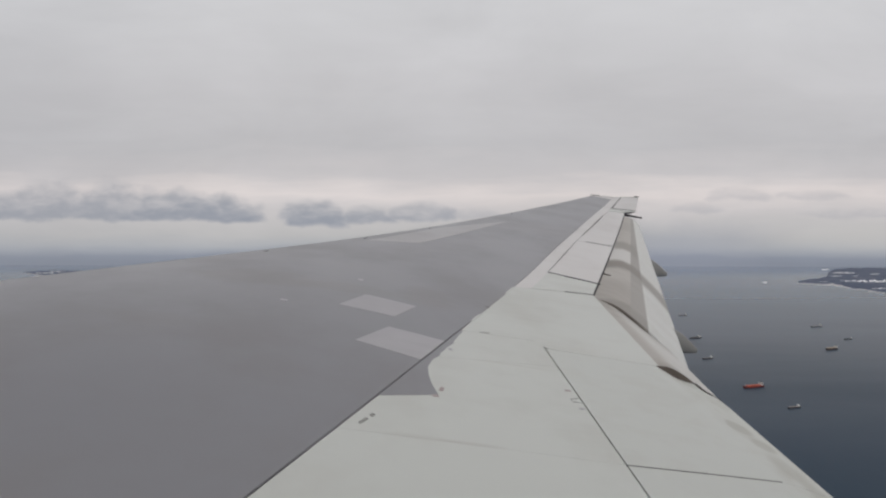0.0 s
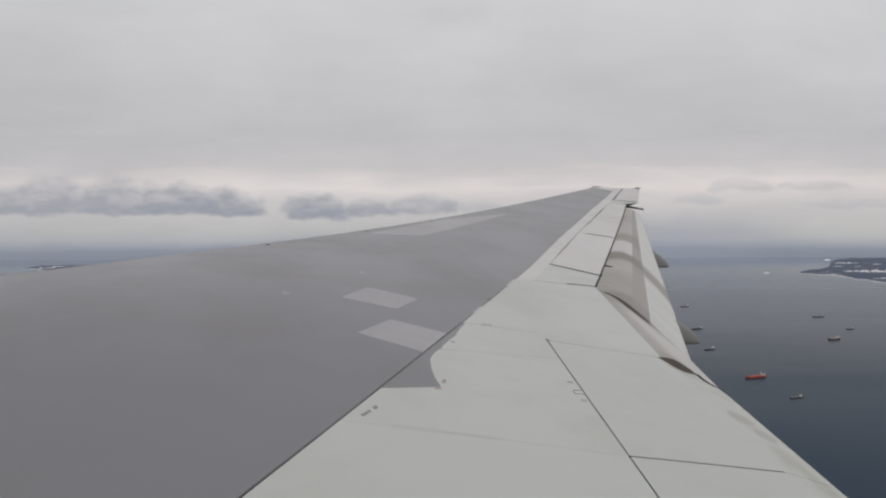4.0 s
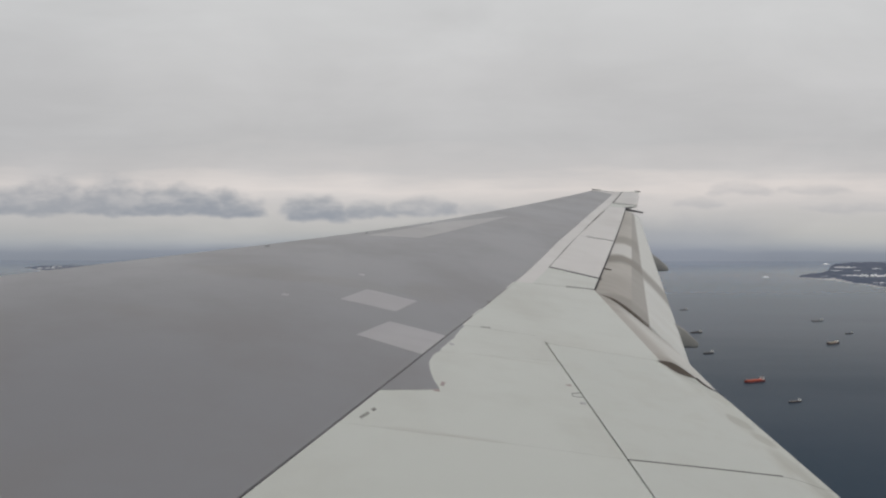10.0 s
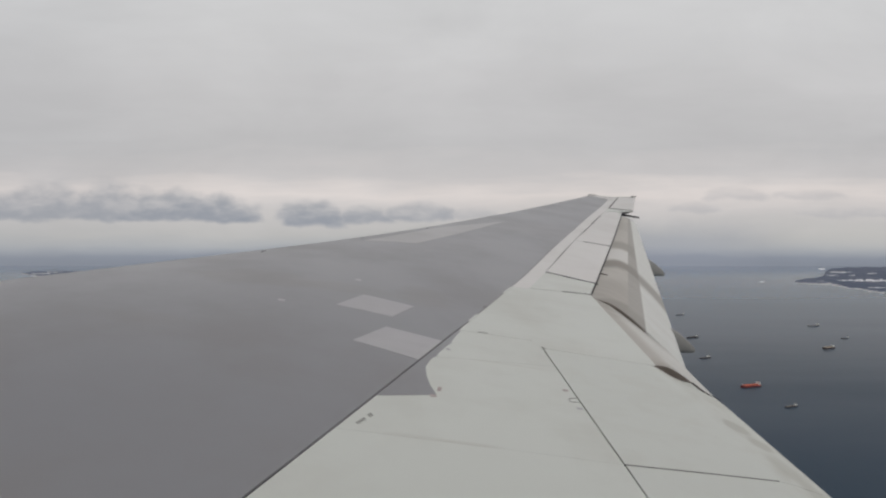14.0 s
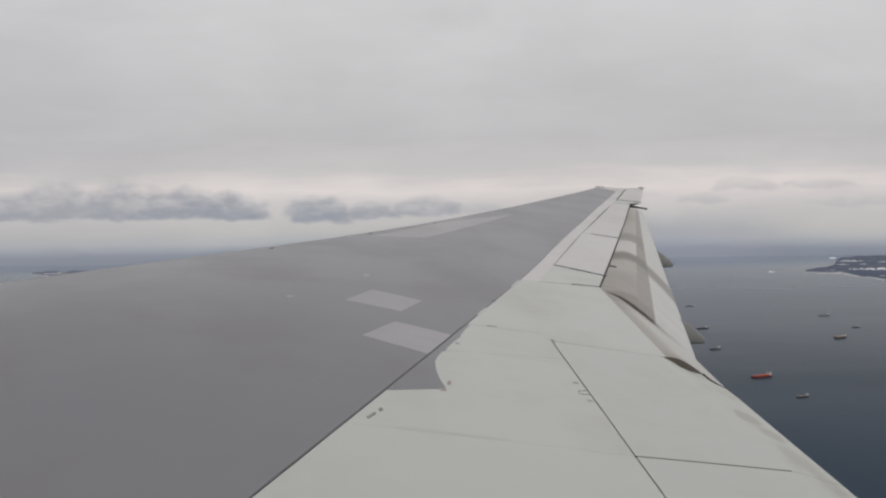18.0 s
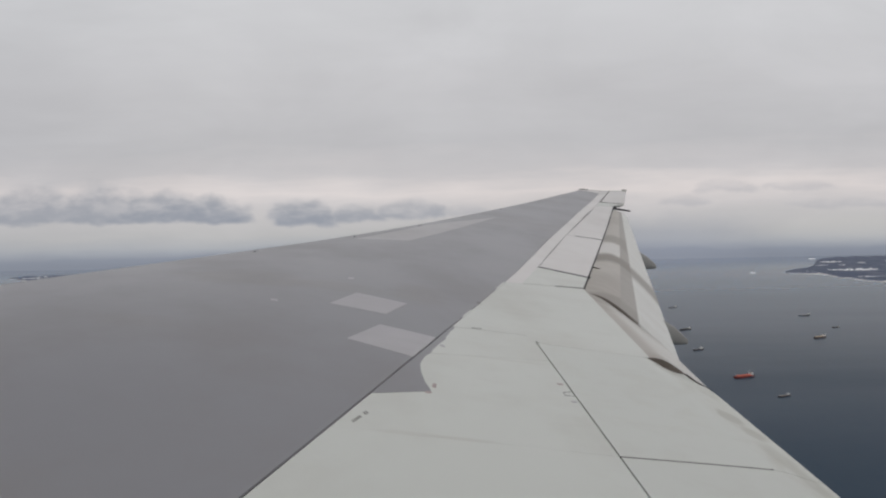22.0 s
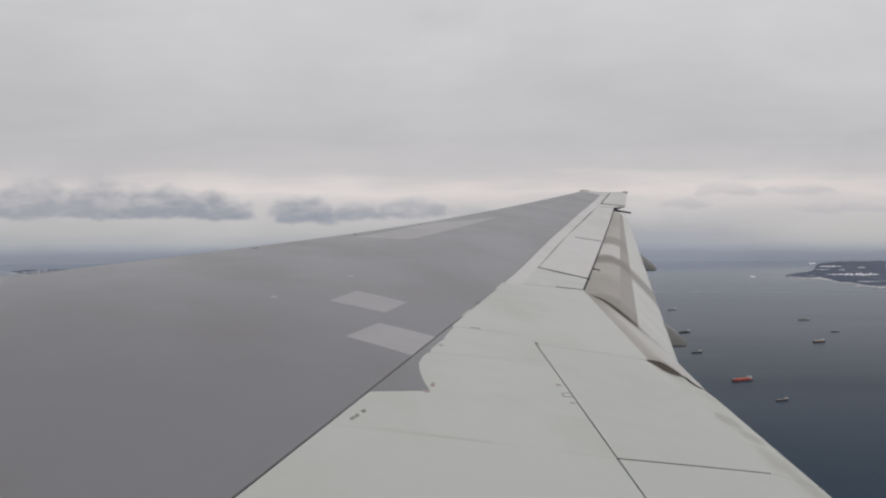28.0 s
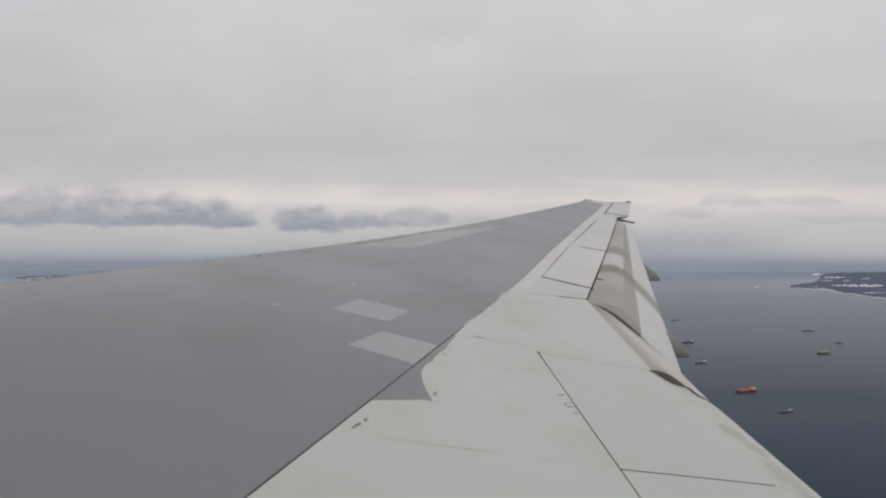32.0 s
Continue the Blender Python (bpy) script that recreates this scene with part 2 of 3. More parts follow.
# the cumulus bank: heaps with flat bases and knobbly tops (azimuth, half width, base, top, density)
ragx = sky_mat.math("SUBTRACT", sky_mat.noise(sky_mat.coords((11 / D, 11 / D, 24 / D)), 1.0, 5, 0.55), 0.5)
ragz = sky_mat.math("SUBTRACT", sky_mat.noise(sky_mat.coords((17 / D, 17 / D, 22 / D), shift=(5, 0, 2)), 1.0, 4, 0.5), 0.5)
puff = sky_mat.noise(sky_mat.coords((26 / D, 26 / D, 60 / D), shift=(1, 4, 0)), 1.0, 3, 0.5, 0.2)
mask, shade = None, None
for az, half, lo, hi, dens in ((-0.74, 0.13, 0.053, 0.100, 0.75), (-0.615, 0.085, 0.055, 0.110, 0.7), (-0.515, 0.062, 0.053, 0.112, 0.75), (-0.415, 0.085, 0.053, 0.101, 0.95),
                               (-0.335, 0.060, 0.051, 0.093, 1.0), (-0.200, 0.052, 0.045, 0.088, 0.95), (-0.115, 0.045, 0.049, 0.076, 0.75),
                               (-0.035, 0.05, 0.052, 0.082, 0.6), (0.045, 0.05, 0.055, 0.070, 0.3), (0.385, 0.045, 0.067, 0.084, 0.22), (0.45, 0.05, 0.085, 0.104, 0.25),
                               (0.56, 0.06, 0.088, 0.10, 0.2), (0.62, 0.09, 0.060, 0.076, 0.2)):
    u = sky_mat.math("ADD", sky_mat.math("DIVIDE", sky_mat.math("SUBTRACT", ux, az), half), sky_mat.math("MULTIPLY", ragx, 1.4))
    v = sky_mat.math("ADD", sky_mat.math("DIVIDE", sky_mat.math("SUBTRACT", uz, lo), hi - lo), sky_mat.math("MULTIPLY", ragz, 0.95))
    d = sky_mat.math("ADD", sky_mat.math("POWER", sky_mat.math("ABSOLUTE", u), 2.0), sky_mat.math("POWER", sky_mat.math("ABSOLUTE", v), 2.0))
    flat = sky_mat.span(sky_mat.math("ADD", uz, sky_mat.math("MULTIPLY", ragz, 0.024)), lo - 0.004, lo + 0.004)
    one = sky_mat.math("MULTIPLY", sky_mat.span(d, 0.5, 1.35, dens, 0.0), flat)
    mask = one if mask is None else sky_mat.math("MAXIMUM", mask, one)
    dark = sky_mat.math("MULTIPLY", one, sky_mat.span(sky_mat.math("ADD", v, sky_mat.math("MULTIPLY", sky_mat.math("SUBTRACT", puff, 0.5), 1.1)), 0.0, 0.95, 1.0, 0.0))
    shade = dark if shade is None else sky_mat.math("MAXIMUM", shade, dark)
color = sky_mat.mix(sky_mat.math("MULTIPLY", mask, 0.9), base, sky_mat.mix(sky_mat.span(puff, 0.35, 0.65), lin(170, 171, 175), lin(186, 185, 187)))
color = sky_mat.mix(sky_mat.math("MULTIPLY", shade, 0.78), color, lin(142, 148, 159))
# thicker murk low down towards the nose of the aircraft
murk = sky_mat.math("MULTIPLY", sky_mat.span(ux, -0.70, -0.30, 1.0, 0.0), sky_mat.span(uz, 0.02, 0.30, 0.18, 0.12))
color = sky_mat.mix(murk, color, lin(150, 153, 160))
# a dark bank of haze over the water off the wing tip, and paler air over the headland
haze_bank = sky_mat.math("MULTIPLY", sky_mat.span(sky_mat.math("ABSOLUTE", sky_mat.math("ADD", sky_mat.math("SUBTRACT", ux, 0.34), sky_mat.math("MULTIPLY", ragx, 0.12))), 0.04, 0.24, 1.0, 0.0),
                    sky_mat.span(sky_mat.math("ADD", uz, sky_mat.math("MULTIPLY", ragz, 0.03)), 0.022, 0.066, 0.45, 0.0))
color = sky_mat.mix(haze_bank, color, lin(149, 153, 164))
pale = sky_mat.math("MULTIPLY", sky_mat.span(ux, 0.46, 0.66), sky_mat.span(sky_mat.math("ABSOLUTE", sky_mat.math("SUBTRACT", uz, 0.03)), 0.005, 0.035, 0.5, 0.0))
color = sky_mat.mix(pale, color, lin(193, 191, 188))
ridge = sky_mat.noise(sky_mat.coords((7 / D, 7 / D, 0.0)), 1.0, 5, 0.55)
crest = sky_mat.math("SUBTRACT", sky_mat.span(ridge, 0.3, 0.7, -0.008, 0.006, "LINEAR"), uz)
far_land = sky_mat.span(crest, -0.003, 0.003)
color = sky_mat.mix(sky_mat.math("MULTIPLY", far_land, 0.14), color, lin(116, 127, 145))
emit = sky_mat.n.new("ShaderNodeEmission")
sky_mat.feed(color, emit.inputs["Color"])
sky_mat.l.new(emit.outputs[0], sky_mat.n["Material Output"].inputs["Surface"])
SKY = sky_mat.m


# ---- building helpers ----
def part(name, bm, material, parent=None, label="", smooth=False):
    """Link a bmesh as one mesh object, under a thing or a part."""
    me = bpy.data.meshes.new(name)
    bmesh.ops.recalc_face_normals(bm, faces=bm.faces)
    bm.to_mesh(me)
    bm.free()
    if smooth:
        me.polygons.foreach_set("use_smooth", [True] * len(me.polygons))
        me.set_sharp_from_angle(angle=radians(38))
    me.materials.append(material)
    ob = new(name, me)
    if parent is not None:
        ob.parent = parent
    if label:
        ob["label"] = label
    return ob


def thing(name, label, category, group="", kind="", at=None):
    ob = new(name)
    ob.empty_display_size = 0.5
    if at is not None:
        ob.matrix_basis = at
    return tagged(ob, label, category, group, kind)


def box(bm, x0, x1, y0, y1, z0, z1):
    vs = [bm.verts.new((x, y, z)) for x in (x0, x1) for y in (y0, y1) for z in (z0, z1)]
    for q in ((0, 1, 3, 2), (4, 6, 7, 5), (0, 4, 5, 1), (2, 3, 7, 6), (0, 2, 6, 4), (1, 5, 7, 3)):
        bm.faces.new([vs[i] for i in q])


def loft(bm, rings, caps=True, closed=True):
    """Skin rings of equal length, one after the other."""
    rows = [[bm.verts.new(p) for p in ring] for ring in rings]
    n = len(rows[0])
    for a, b in zip(rows, rows[1:]):
        for i in range(n if closed else n - 1):
            j = (i + 1) % n
            bm.faces.new((a[i], a[j], b[j], b[i]))
    if caps and closed:
        bm.faces.new(rows[0][::-1])
        bm.faces.new(rows[-1])


def ease(s, a, b):
    s = min(1, max(0, (s - a) / (b - a)))
    return s * s * (3 - 2 * s)


def tube(bm, a, b, r0, r1, n=10):
    a, b = Vector(a), Vector(b)
    w = (b - a).normalized()
    u = w.orthogonal().normalized()
    v = w.cross(u)
    loft(bm, [[p + r * (math.cos(k * math.tau / n) * u + math.sin(k * math.tau / n) * v) for k in range(n)] for p, r in ((a, r0), (b, r1))])


# ---- sea, distance ----
AHEAD = Matrix.Rotation(radians(-6), 4, "Z")  # outward from the cabin window
BANK = Matrix.Translation((0, 0, ALT)) @ AHEAD @ Matrix.Rotation(radians(-0.3), 4, "X") @ AHEAD.inverted()  # the aircraft tilted a little, to fit the horizon to the camera's view

bm = bmesh.new()
grid = [-4900, -3000, -1500, -600, 0, 600, 1500, 3000, 4900]
vs = [[bm.verts.new((x, y, 0)) for x in grid] for y in grid]
for i in range(8):
    for j in range(8):
        bm.faces.new((vs[i][j], vs[i][j + 1], vs[i + 1][j + 1], vs[i + 1][j]))
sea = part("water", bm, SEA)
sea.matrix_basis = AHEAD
tagged(sea, "dark grey-blue open sea with small wind waves", "sea", kind="structure")

bm = bmesh.new()
W, low, high = 4899.0, -ALT - 30.0, 3300.0
loft(bm, [[(-W, -W, z), (W, -W, z), (W, W, z), (-W, W, z)] for z in (low, 0.0, 1200.0, high)], caps=False)
backdrop = part("backdrop", bm, SKY)
backdrop.matrix_basis = Matrix.Translation((0, 0, ALT)) @ AHEAD
tagged(backdrop, "grey overcast sky with a low bank of cumulus over a hazy horizon", "sky", kind="structure")


def land_material():
    m = Mat("hazy_snowy_forest_coast")
    wood = m.noise(m.coords((0.11, 0.02, 0.1)), 1.0, 5, 0.7)
    open_ground = m.noise(m.coords((0.012, 0.005, 0.0)), 1.0, 4, 0.6)
    clearing = m.noise(m.coords((0.045, 0.006, 0.0)), 1.0, 4, 0.6)
    # the blue of distance haze is painted into the wood tones
    c = m.mix(m.span(wood, 0.3, 0.7), (0.052, 0.075, 0.132), (0.145, 0.170, 0.236))
    c = m.mix(m.span(open_ground, 0.5, 0.66, 0.0, 0.6), c, (0.20, 0.212, 0.26))
    c = m.mix(m.span(clearing, 0.60, 0.68, 0.0, 0.65), c, (0.55, 0.55, 0.58))
    return m.put(color=c, rough=0.85, spec=0.2)


def pale_material(name, color, dirt):
    m = Mat(name)
    n = m.noise(m.coords((0.06, 0.03, 0.1)), 1.0, 4, 0.65)
    return m.put(color=m.mix(m.span(n, 0.42, 0.7, 0, 0.7), color, dirt), rough=0.8, spec=0.2)


LAND = land_material()
SNOW = pale_material("snow_field", (0.90, 0.91, 0.94), (0.66, 0.68, 0.72))
SHORE = pale_material("pale_icy_shore", (0.68, 0.67, 0.67), (0.30, 0.28, 0.28))


def along(table, s):
    for (s0, v0), (s1, v1) in zip(table, table[1:]):
        if s <= s1:
            return v0 + (v1 - v0) * max(0.0, (s - s0) / (s1 - s0))
    return table[-1][1]


def spot(a, dip, z=0.0):
    """A point of the low coast: sideways over ahead, and the slope at which the eye looks down on it."""
    q = ALT / dip
    return a * q, q, z


def coast(name, a0, a1, near, far, high, label, steps, fields, reefs=()):
    """Low wooded land between two shores, from a0 to a1; near and far: tables of the slope down to its shores.
    fields: (sideways, share of the way to the far shore, half width, half depth) of snow fields. reefs: (sideways, slope, half width)."""
    def shores(s):
        a = a0 + (a1 - a0) * s
        wig = 1 + 0.03 * noise.noise((a * 60, 3.1, 0)) + 0.024 * noise.noise((a * 260, 9.7, 0))
        wig2 = 1 + 0.05 * noise.noise((a * 80, 7.3, 2)) + 0.04 * noise.noise((a * 300, 1.7, 4))
        return a, along(near, s) * wig, along(far, s) * wig2

    def height(a, dip, v):
        p, q, _ = spot(a, dip)
        rise = min(1.0, v * 6, (1 - v) * 8)
        return rise * high * (0.45 + 0.8 * v + 0.35 * noise.noise((p * 0.012, q * 0.006, 5)) + 0.3 * noise.noise((p * 0.09, q * 0.05, 8)))

    land = thing(name, label, "coast", kind="structure", at=AHEAD)
    bm = bmesh.new()
    rows = []
    for i in range(steps + 1):
        a, n, f = shores(i / steps)
        f = min(f, n * 0.985)
        rows.append([bm.verts.new(spot(a, n + (f - n) * j / 28, -0.4 + height(a, n + (f - n) * j / 28, j / 28))) for j in range(29)])
    for a, b in zip(rows, rows[1:]):
        for j in range(28):
            bm.faces.new((a[j], b[j], b[j + 1], a[j + 1]))
    part("forest_floor", bm, LAND, land, smooth=True)
    bm = bmesh.new()
    rows = []
    for i in range(steps + 1):
        a, n, f = shores(i / steps)
        w = 0.0017 * max(0.2, 0.7 + 1.5 * noise.noise((a * 45, 0.4, 1)) + 0.6 * noise.noise((a * 160, 2.4, 3)))
        rows.append([bm.verts.new(spot(a, n + 0.0004, -0.3)), bm.verts.new(spot(a, n, 0.4)), bm.verts.new(spot(a, n - w * 0.6, 0.9)), bm.verts.new(spot(a, n - w, 0.6))])
    for a, b in zip(rows, rows[1:]):
        for j in range(3):
            bm.faces.new((a[j], b[j], b[j + 1], a[j + 1]))
    part("icy_shore", bm, SHORE, land, "pale icy shore", smooth=True)
    for k, (mid, share, wide, deep) in enumerate(fields):
        s = (mid - a0) / (a1 - a0)
        _, n, f = shores(s)
        bm = bmesh.new()
        up, lo = [], []
        for i in range(25):
            t = -1 + i / 12
            a = mid + wide * t
            edge = max(0.0, 1 - abs(t) ** 3) ** 0.5
            d = n + (f - n) * share + 0.0004 * noise.noise((a * 90, k, 0))
            hi = deep * edge * (0.6 + 1.7 * noise.noise((a * 190, k, 1)))
            dn = deep * edge * (0.6 + 1.7 * noise.noise((a * 230, k, 2)))
            up.append(bm.verts.new(spot(a, d - max(hi, 0.0), high * 1.5 * share + 1.0)))
            lo.append(bm.verts.new(spot(a, d + max(dn, 0.0), high * 1.5 * share + 0.9)))
        for i in range(24):
            bm.faces.new((lo[i], lo[i + 1], up[i + 1], up[i]))
        part("snow_field", bm, SNOW, land, "white snow field between woods")
    for k, (mid, dip, wide) in enumerate(reefs):
        bm = bmesh.new()
        ring = [(mid + wide * math.cos(i * math.tau / 16) * (1 + 0.3 * noise.noise((i * 0.9, k, 1))), dip + 0.0011 * math.sin(i * math.tau / 16) * (1 + 0.4 * noise.noise((i * 0.7, k, 3)))) for i in range(16)]
        low = [bm.verts.new(spot(a, d, -0.3)) for a, d in ring]
        crown = bm.verts.new(spot(mid, dip, 0.9))
        for i in range(16):
            bm.faces.new((low[i], low[(i + 1) % 16], crown))
        part("snowy_islet", bm, SNOW, land, "low islet white with snow")
    return land


coast("ground_headland", 0.539, 1.12,
      ((0.0, 0.0412), (0.02, 0.0420), (0.09, 0.0447), (0.14, 0.0490), (0.19, 0.0535), (0.275, 0.0592), (0.38, 0.0618), (1.0, 0.066)),
      ((0.0, 0.0408), (0.02, 0.0372), (0.05, 0.0345), (0.075, 0.0305), (0.08, 0.0245), (0.095, 0.0196), (0.14, 0.0176), (0.3, 0.0170), (1.0, 0.0166)), 4.0,
      "low wooded headland with snow fields and a pale icy shore", 320,
      ((0.596, 0.52, 0.010, 0.0007), (0.608, 0.70, 0.018, 0.0011), (0.618, 0.30, 0.015, 0.0012), (0.626, 0.56, 0.005, 0.0007), (0.655, 0.40, 0.028, 0.0022),
       (0.656, 0.68, 0.008, 0.0007), (0.715, 0.35, 0.016, 0.0012), (0.702, 0.76, 0.010, 0.0007), (0.75, 0.55, 0.018, 0.0012), (0.79, 0.28, 0.020, 0.0014),
       (0.595, 0.22, 0.008, 0.0006), (0.577, 0.30, 0.006, 0.0004), (0.67, 0.16, 0.02, 0.0009)),
      ((0.580, 0.0206, 0.008), (0.488, 0.0402, 0.006)))
coast("ground_island", -0.640, -0.522, ((0.0, 0.0275), (0.25, 0.033), (0.8, 0.034), (1.0, 0.029)), ((0.0, 0.0270), (0.3, 0.0242), (0.7, 0.0240), (1.0, 0.0285)), 3.0,
      "dark low island with streaks of snow", 120,
      ((-0.607, 0.45, 0.016, 0.0008), (-0.588, 0.70, 0.012, 0.0006), (-0.562, 0.5, 0.010, 0.0005)))


# ---- the wing ----
# x runs aft, y outboard along the span, z up from the eye
def spar_line(y):
    return -0.789 + 0.4725 * (y - 4.24)


def spar_x(y):
    """The edge of the grey skin, slightly bowed."""
    return spar_line(y) - 0.10 * ease(y, 11.0, 16.0) * (1 - ease(y, 20.0, 27.0))


def spar_z(y):
    return -1.5 + 0.148 * (y - 4.24) + 0.00125 * (y - 4.24) ** 2


def nose_x(y):
    return 9.41 + math.tan(radians(37)) * (y - 28)


def top(x, y):
    """The wing's upper surface."""
    d, length = x - spar_line(y), spar_line(y) - nose_x(y)
    if d >= 0:
        return spar_z(y) - (0.15 - 0.165 * ease(y, 18.0, 28.0)) * d - 0.004 * d * d
    e = -d
    slope = 0.155 + 0.09 / (1 + math.exp((y - 12.54) / 2.275))
    return spar_z(y) + slope * e * (1 - e / (1.572 * length)) - 0.05 * length * max(0.0, (e / length - 0.8) / 0.2) ** 3


def spoiler_x(y):
    """The rear edge of the spoilers, then of the aileron."""
    return 3.77 + 0.4395 * (y - 11.07) if y < 23.4 else 9.71 + 0.435 * (y - 23.7)


def fixed_x(y):
    """The rear edge of the fixed panels ahead of the flaperon."""
    return 3.55 + 0.0694 * (y - 7.9)


wing = thing("aircraft_wing", "swept airliner wing, grey centre skin, white spoilers and lowered flaps", "aircraft wing",
             at=BANK)


def slab(name, plan, na, nb, material, parent=None, lift=0.0, thick=0.025, label=""):
    """A curved panel that follows the wing: plan(a, b) gives x, y for a, b from 0 to 1."""
    bm = bmesh.new()
    tops, lows = [], []
    for i in range(na + 1):
        tr, lr = [], []
        for j in range(nb + 1):
            x, y = plan(i / na, j / nb)
            z = top(x, y) + lift
            tr.append(bm.verts.new((x, y, z)))
            lr.append(bm.verts.new((x, y, z - thick)))
        tops.append(tr)
        lows.append(lr)
    for i in range(na):
        for j in range(nb):
            bm.faces.new((tops[i][j], tops[i + 1][j], tops[i + 1][j + 1], tops[i][j + 1]))
            bm.faces.new((lows[i][j], lows[i][j + 1], lows[i + 1][j + 1], lows[i + 1][j]))
    for i in range(na):
        for j in (0, nb):
            bm.faces.new((tops[i][j], lows[i][j], lows[i + 1][j], tops[i + 1][j]))
    for j in range(nb):
        for i in (0, na):
            bm.faces.new((tops[i][j], tops[i][j + 1], lows[i][j + 1], lows[i][j]))
    return part(name, bm, material, wing if parent is None else parent, label, smooth=True)


def quad(c00, c10, c11, c01):
    """A plan with four corners: a runs from c00 to c10, b from c00 to c01."""
    def plan(a, b):
        return tuple((1 - b) * ((1 - a) * c00[k] + a * c10[k]) + b * ((1 - a) * c01[k] + a * c11[k]) for k in (0, 1))
    return plan


def strip(xa, xb, y0, y1, skew=0.0):
    """A plan between two edges given along the span; its ends lean by skew."""
    def plan(a, b):
        y = y0 + (y1 - y0) * a
        y += skew * b
        return xa(y) + (xb(y) - xa(y)) * b, y
    return plan


# structural box, coloured dark all over so that the joints read as shaded gaps
bm = bmesh.new()
rings = []
for k in range(61):
    y = -0.3 + 28.2 * k / 60
    back = 2.04 if y < 8.0 else (fixed_x(y) - 0.03 if y < 11.0 else spoiler_x(y) - 0.03)
    front, ring = nose_x(y), []
    chord = back - front
    for s in range(25):
        w = 1 - (1 - s / 24) ** 2
        x = front + chord * (1 - w)
        ring.append((x, y, top(x, y) - 0.03))
    for s in range(1, 20):
        w = s / 20
        x = front + chord * w
        ring.append((x, y, top(x, y) - 0.05 - 0.30 * chord * w ** 0.5 * (1 - w) ** 0.9 * 0.75))
    rings.append(ring)
loft(bm, rings)
part("wing_box", bm, DARK, wing, "dark structure seen in the panel gaps", smooth=True)

# lower skin
bm = bmesh.new()
rings = []
for k in range(31):
    y = -0.3 + 28.2 * k / 30
    back = 2.04 if y < 8.0 else (fixed_x(y) - 0.03 if y < 11.0 else spoiler_x(y) - 0.03)
    front, chord = nose_x(y), back - nose_x(y)
    up, dn = [], []
    for s in range(1, 20):
        w = s / 20
        x = front + chord * w
        z = top(x, y) - 0.055 - 0.225 * chord * w ** 0.5 * (1 - w) ** 0.9
        up.append((x, y, z))
        dn.append((x, y, z - 0.02))
    rings.append(up + dn[::-1])
loft(bm, rings)
part("lower_skin", bm, UNDER, wing, "pale grey underside", smooth=True)

# grey upper skin between the slats and the rear spar
slab("upper_skin", lambda a, b: (spar_x(a * 28.2 - 0.3) - 0.012 + 0.014 * ease(a * 28.2 - 0.3, 7.9, 8.8) - (spar_x(a * 28.2 - 0.3) - nose_x(a * 28.2 - 0.3)) * 0.84 * b, a * 28.2 - 0.3),
     110, 26, GREY, label="matt grey centre skin with faint streaks")


# slats: the rounded nose in lengths, with narrow gaps
def slat(y0, y1):
    bm = bmesh.new()
    rings = []
    n = max(4, int((y1 - y0) * 3))
    for k in range(n + 1):
        y = y0 + (y1 - y0) * k / n
        length = spar_x(y) - nose_x(y)
        up = []
        for s in range(9):
            x = spar_x(y) - length * (0.842 + 0.158 * s / 8)
            up.append((x, y, top(x, y)))
        z0, x0 = up[-1][2], up[-1][0]
        nose = [(x0 - 0.02 * length, y, z0 - 0.02 * length), (x0 - 0.022 * length, y, z0 - 0.045 * length),
                (x0 - 0.005 * length, y, z0 - 0.075 * length), (x0 + 0.08 * length, y, z0 - 0.1 * length)]
        back = [(up[0][0], y, up[0][2] - 0.12 * length)]
        rings.append(up + nose + back)
    loft(bm, rings)
    return part("slat", bm, GREY, wing, smooth=True)


breaks = [-0.3, 4.1, 8.2, 11.55, 13.95, 16.2, 20.4, 24.4, 27.9]
for y0, y1 in zip(breaks, breaks[1:]):
    slat(y0 + 0.02, y1 - 0.02)
# dark nubs added for the slat gaps, set on the skyline the camera sees
for y in breaks[3:-1]:
    bm = bmesh.new()
    x = spar_x(y) - 0.80 * (spar_x(y) - nose_x(y))
    tube(bm, (x - 0.03, y - 0.05, top(x, y) - 0.005), (x + 0.03, y + 0.05, top(x, y) + 0.012), 0.009, 0.006, 8)
    part("slat_gap_tick", bm, DARK, wing)

# fixed strip behind the spar, outboard
G = 0.012
hinge_x = lambda y: spar_x(y) + 0.30 + 0.06 * ease(y, 20.0, 24.0)
slab("fixed_strip", strip(lambda y: spar_x(y) + G, lambda y: hinge_x(y) - 0.003, 10.80, 27.95, 0.07), 50, 2, PINKISH)
# spoilers, from inboard to outboard
def chordwise(x0, y0, x1, y1, gap):
    """A spoiler's side edge, moved along the span by gap."""
    return (x0, y0 + gap), (x1, y1 + gap)


edges = [((2.69, 10.866), (3.77, 11.085)), ((3.32, 12.26), (4.22, 11.98)), ((5.32, 16.43), (6.08, 16.43)), ((8.46, 23.05), (9.04, 23.06))]
for (a0, a1), (b0, b1), gap in zip(edges, edges[1:], (0.012, 0.02, 0.022)):
    inset = 0.004 - G if a0[1] < 11 else 0.003
    c00, c01 = (hinge_x(a0[1] + gap) + inset, a0[1] + gap), (spoiler_x(a1[1] + gap), a1[1] + gap)
    c10, c11 = (hinge_x(b0[1] - gap) + 0.003, b0[1] - gap), (spoiler_x(b1[1] - gap), b1[1] - gap)
    slab("spoiler", quad(c00, c10, c11, c01), 14, 6, WHITE if a0[1] < 11 else PINKISH, lift=0.004, thick=0.05)
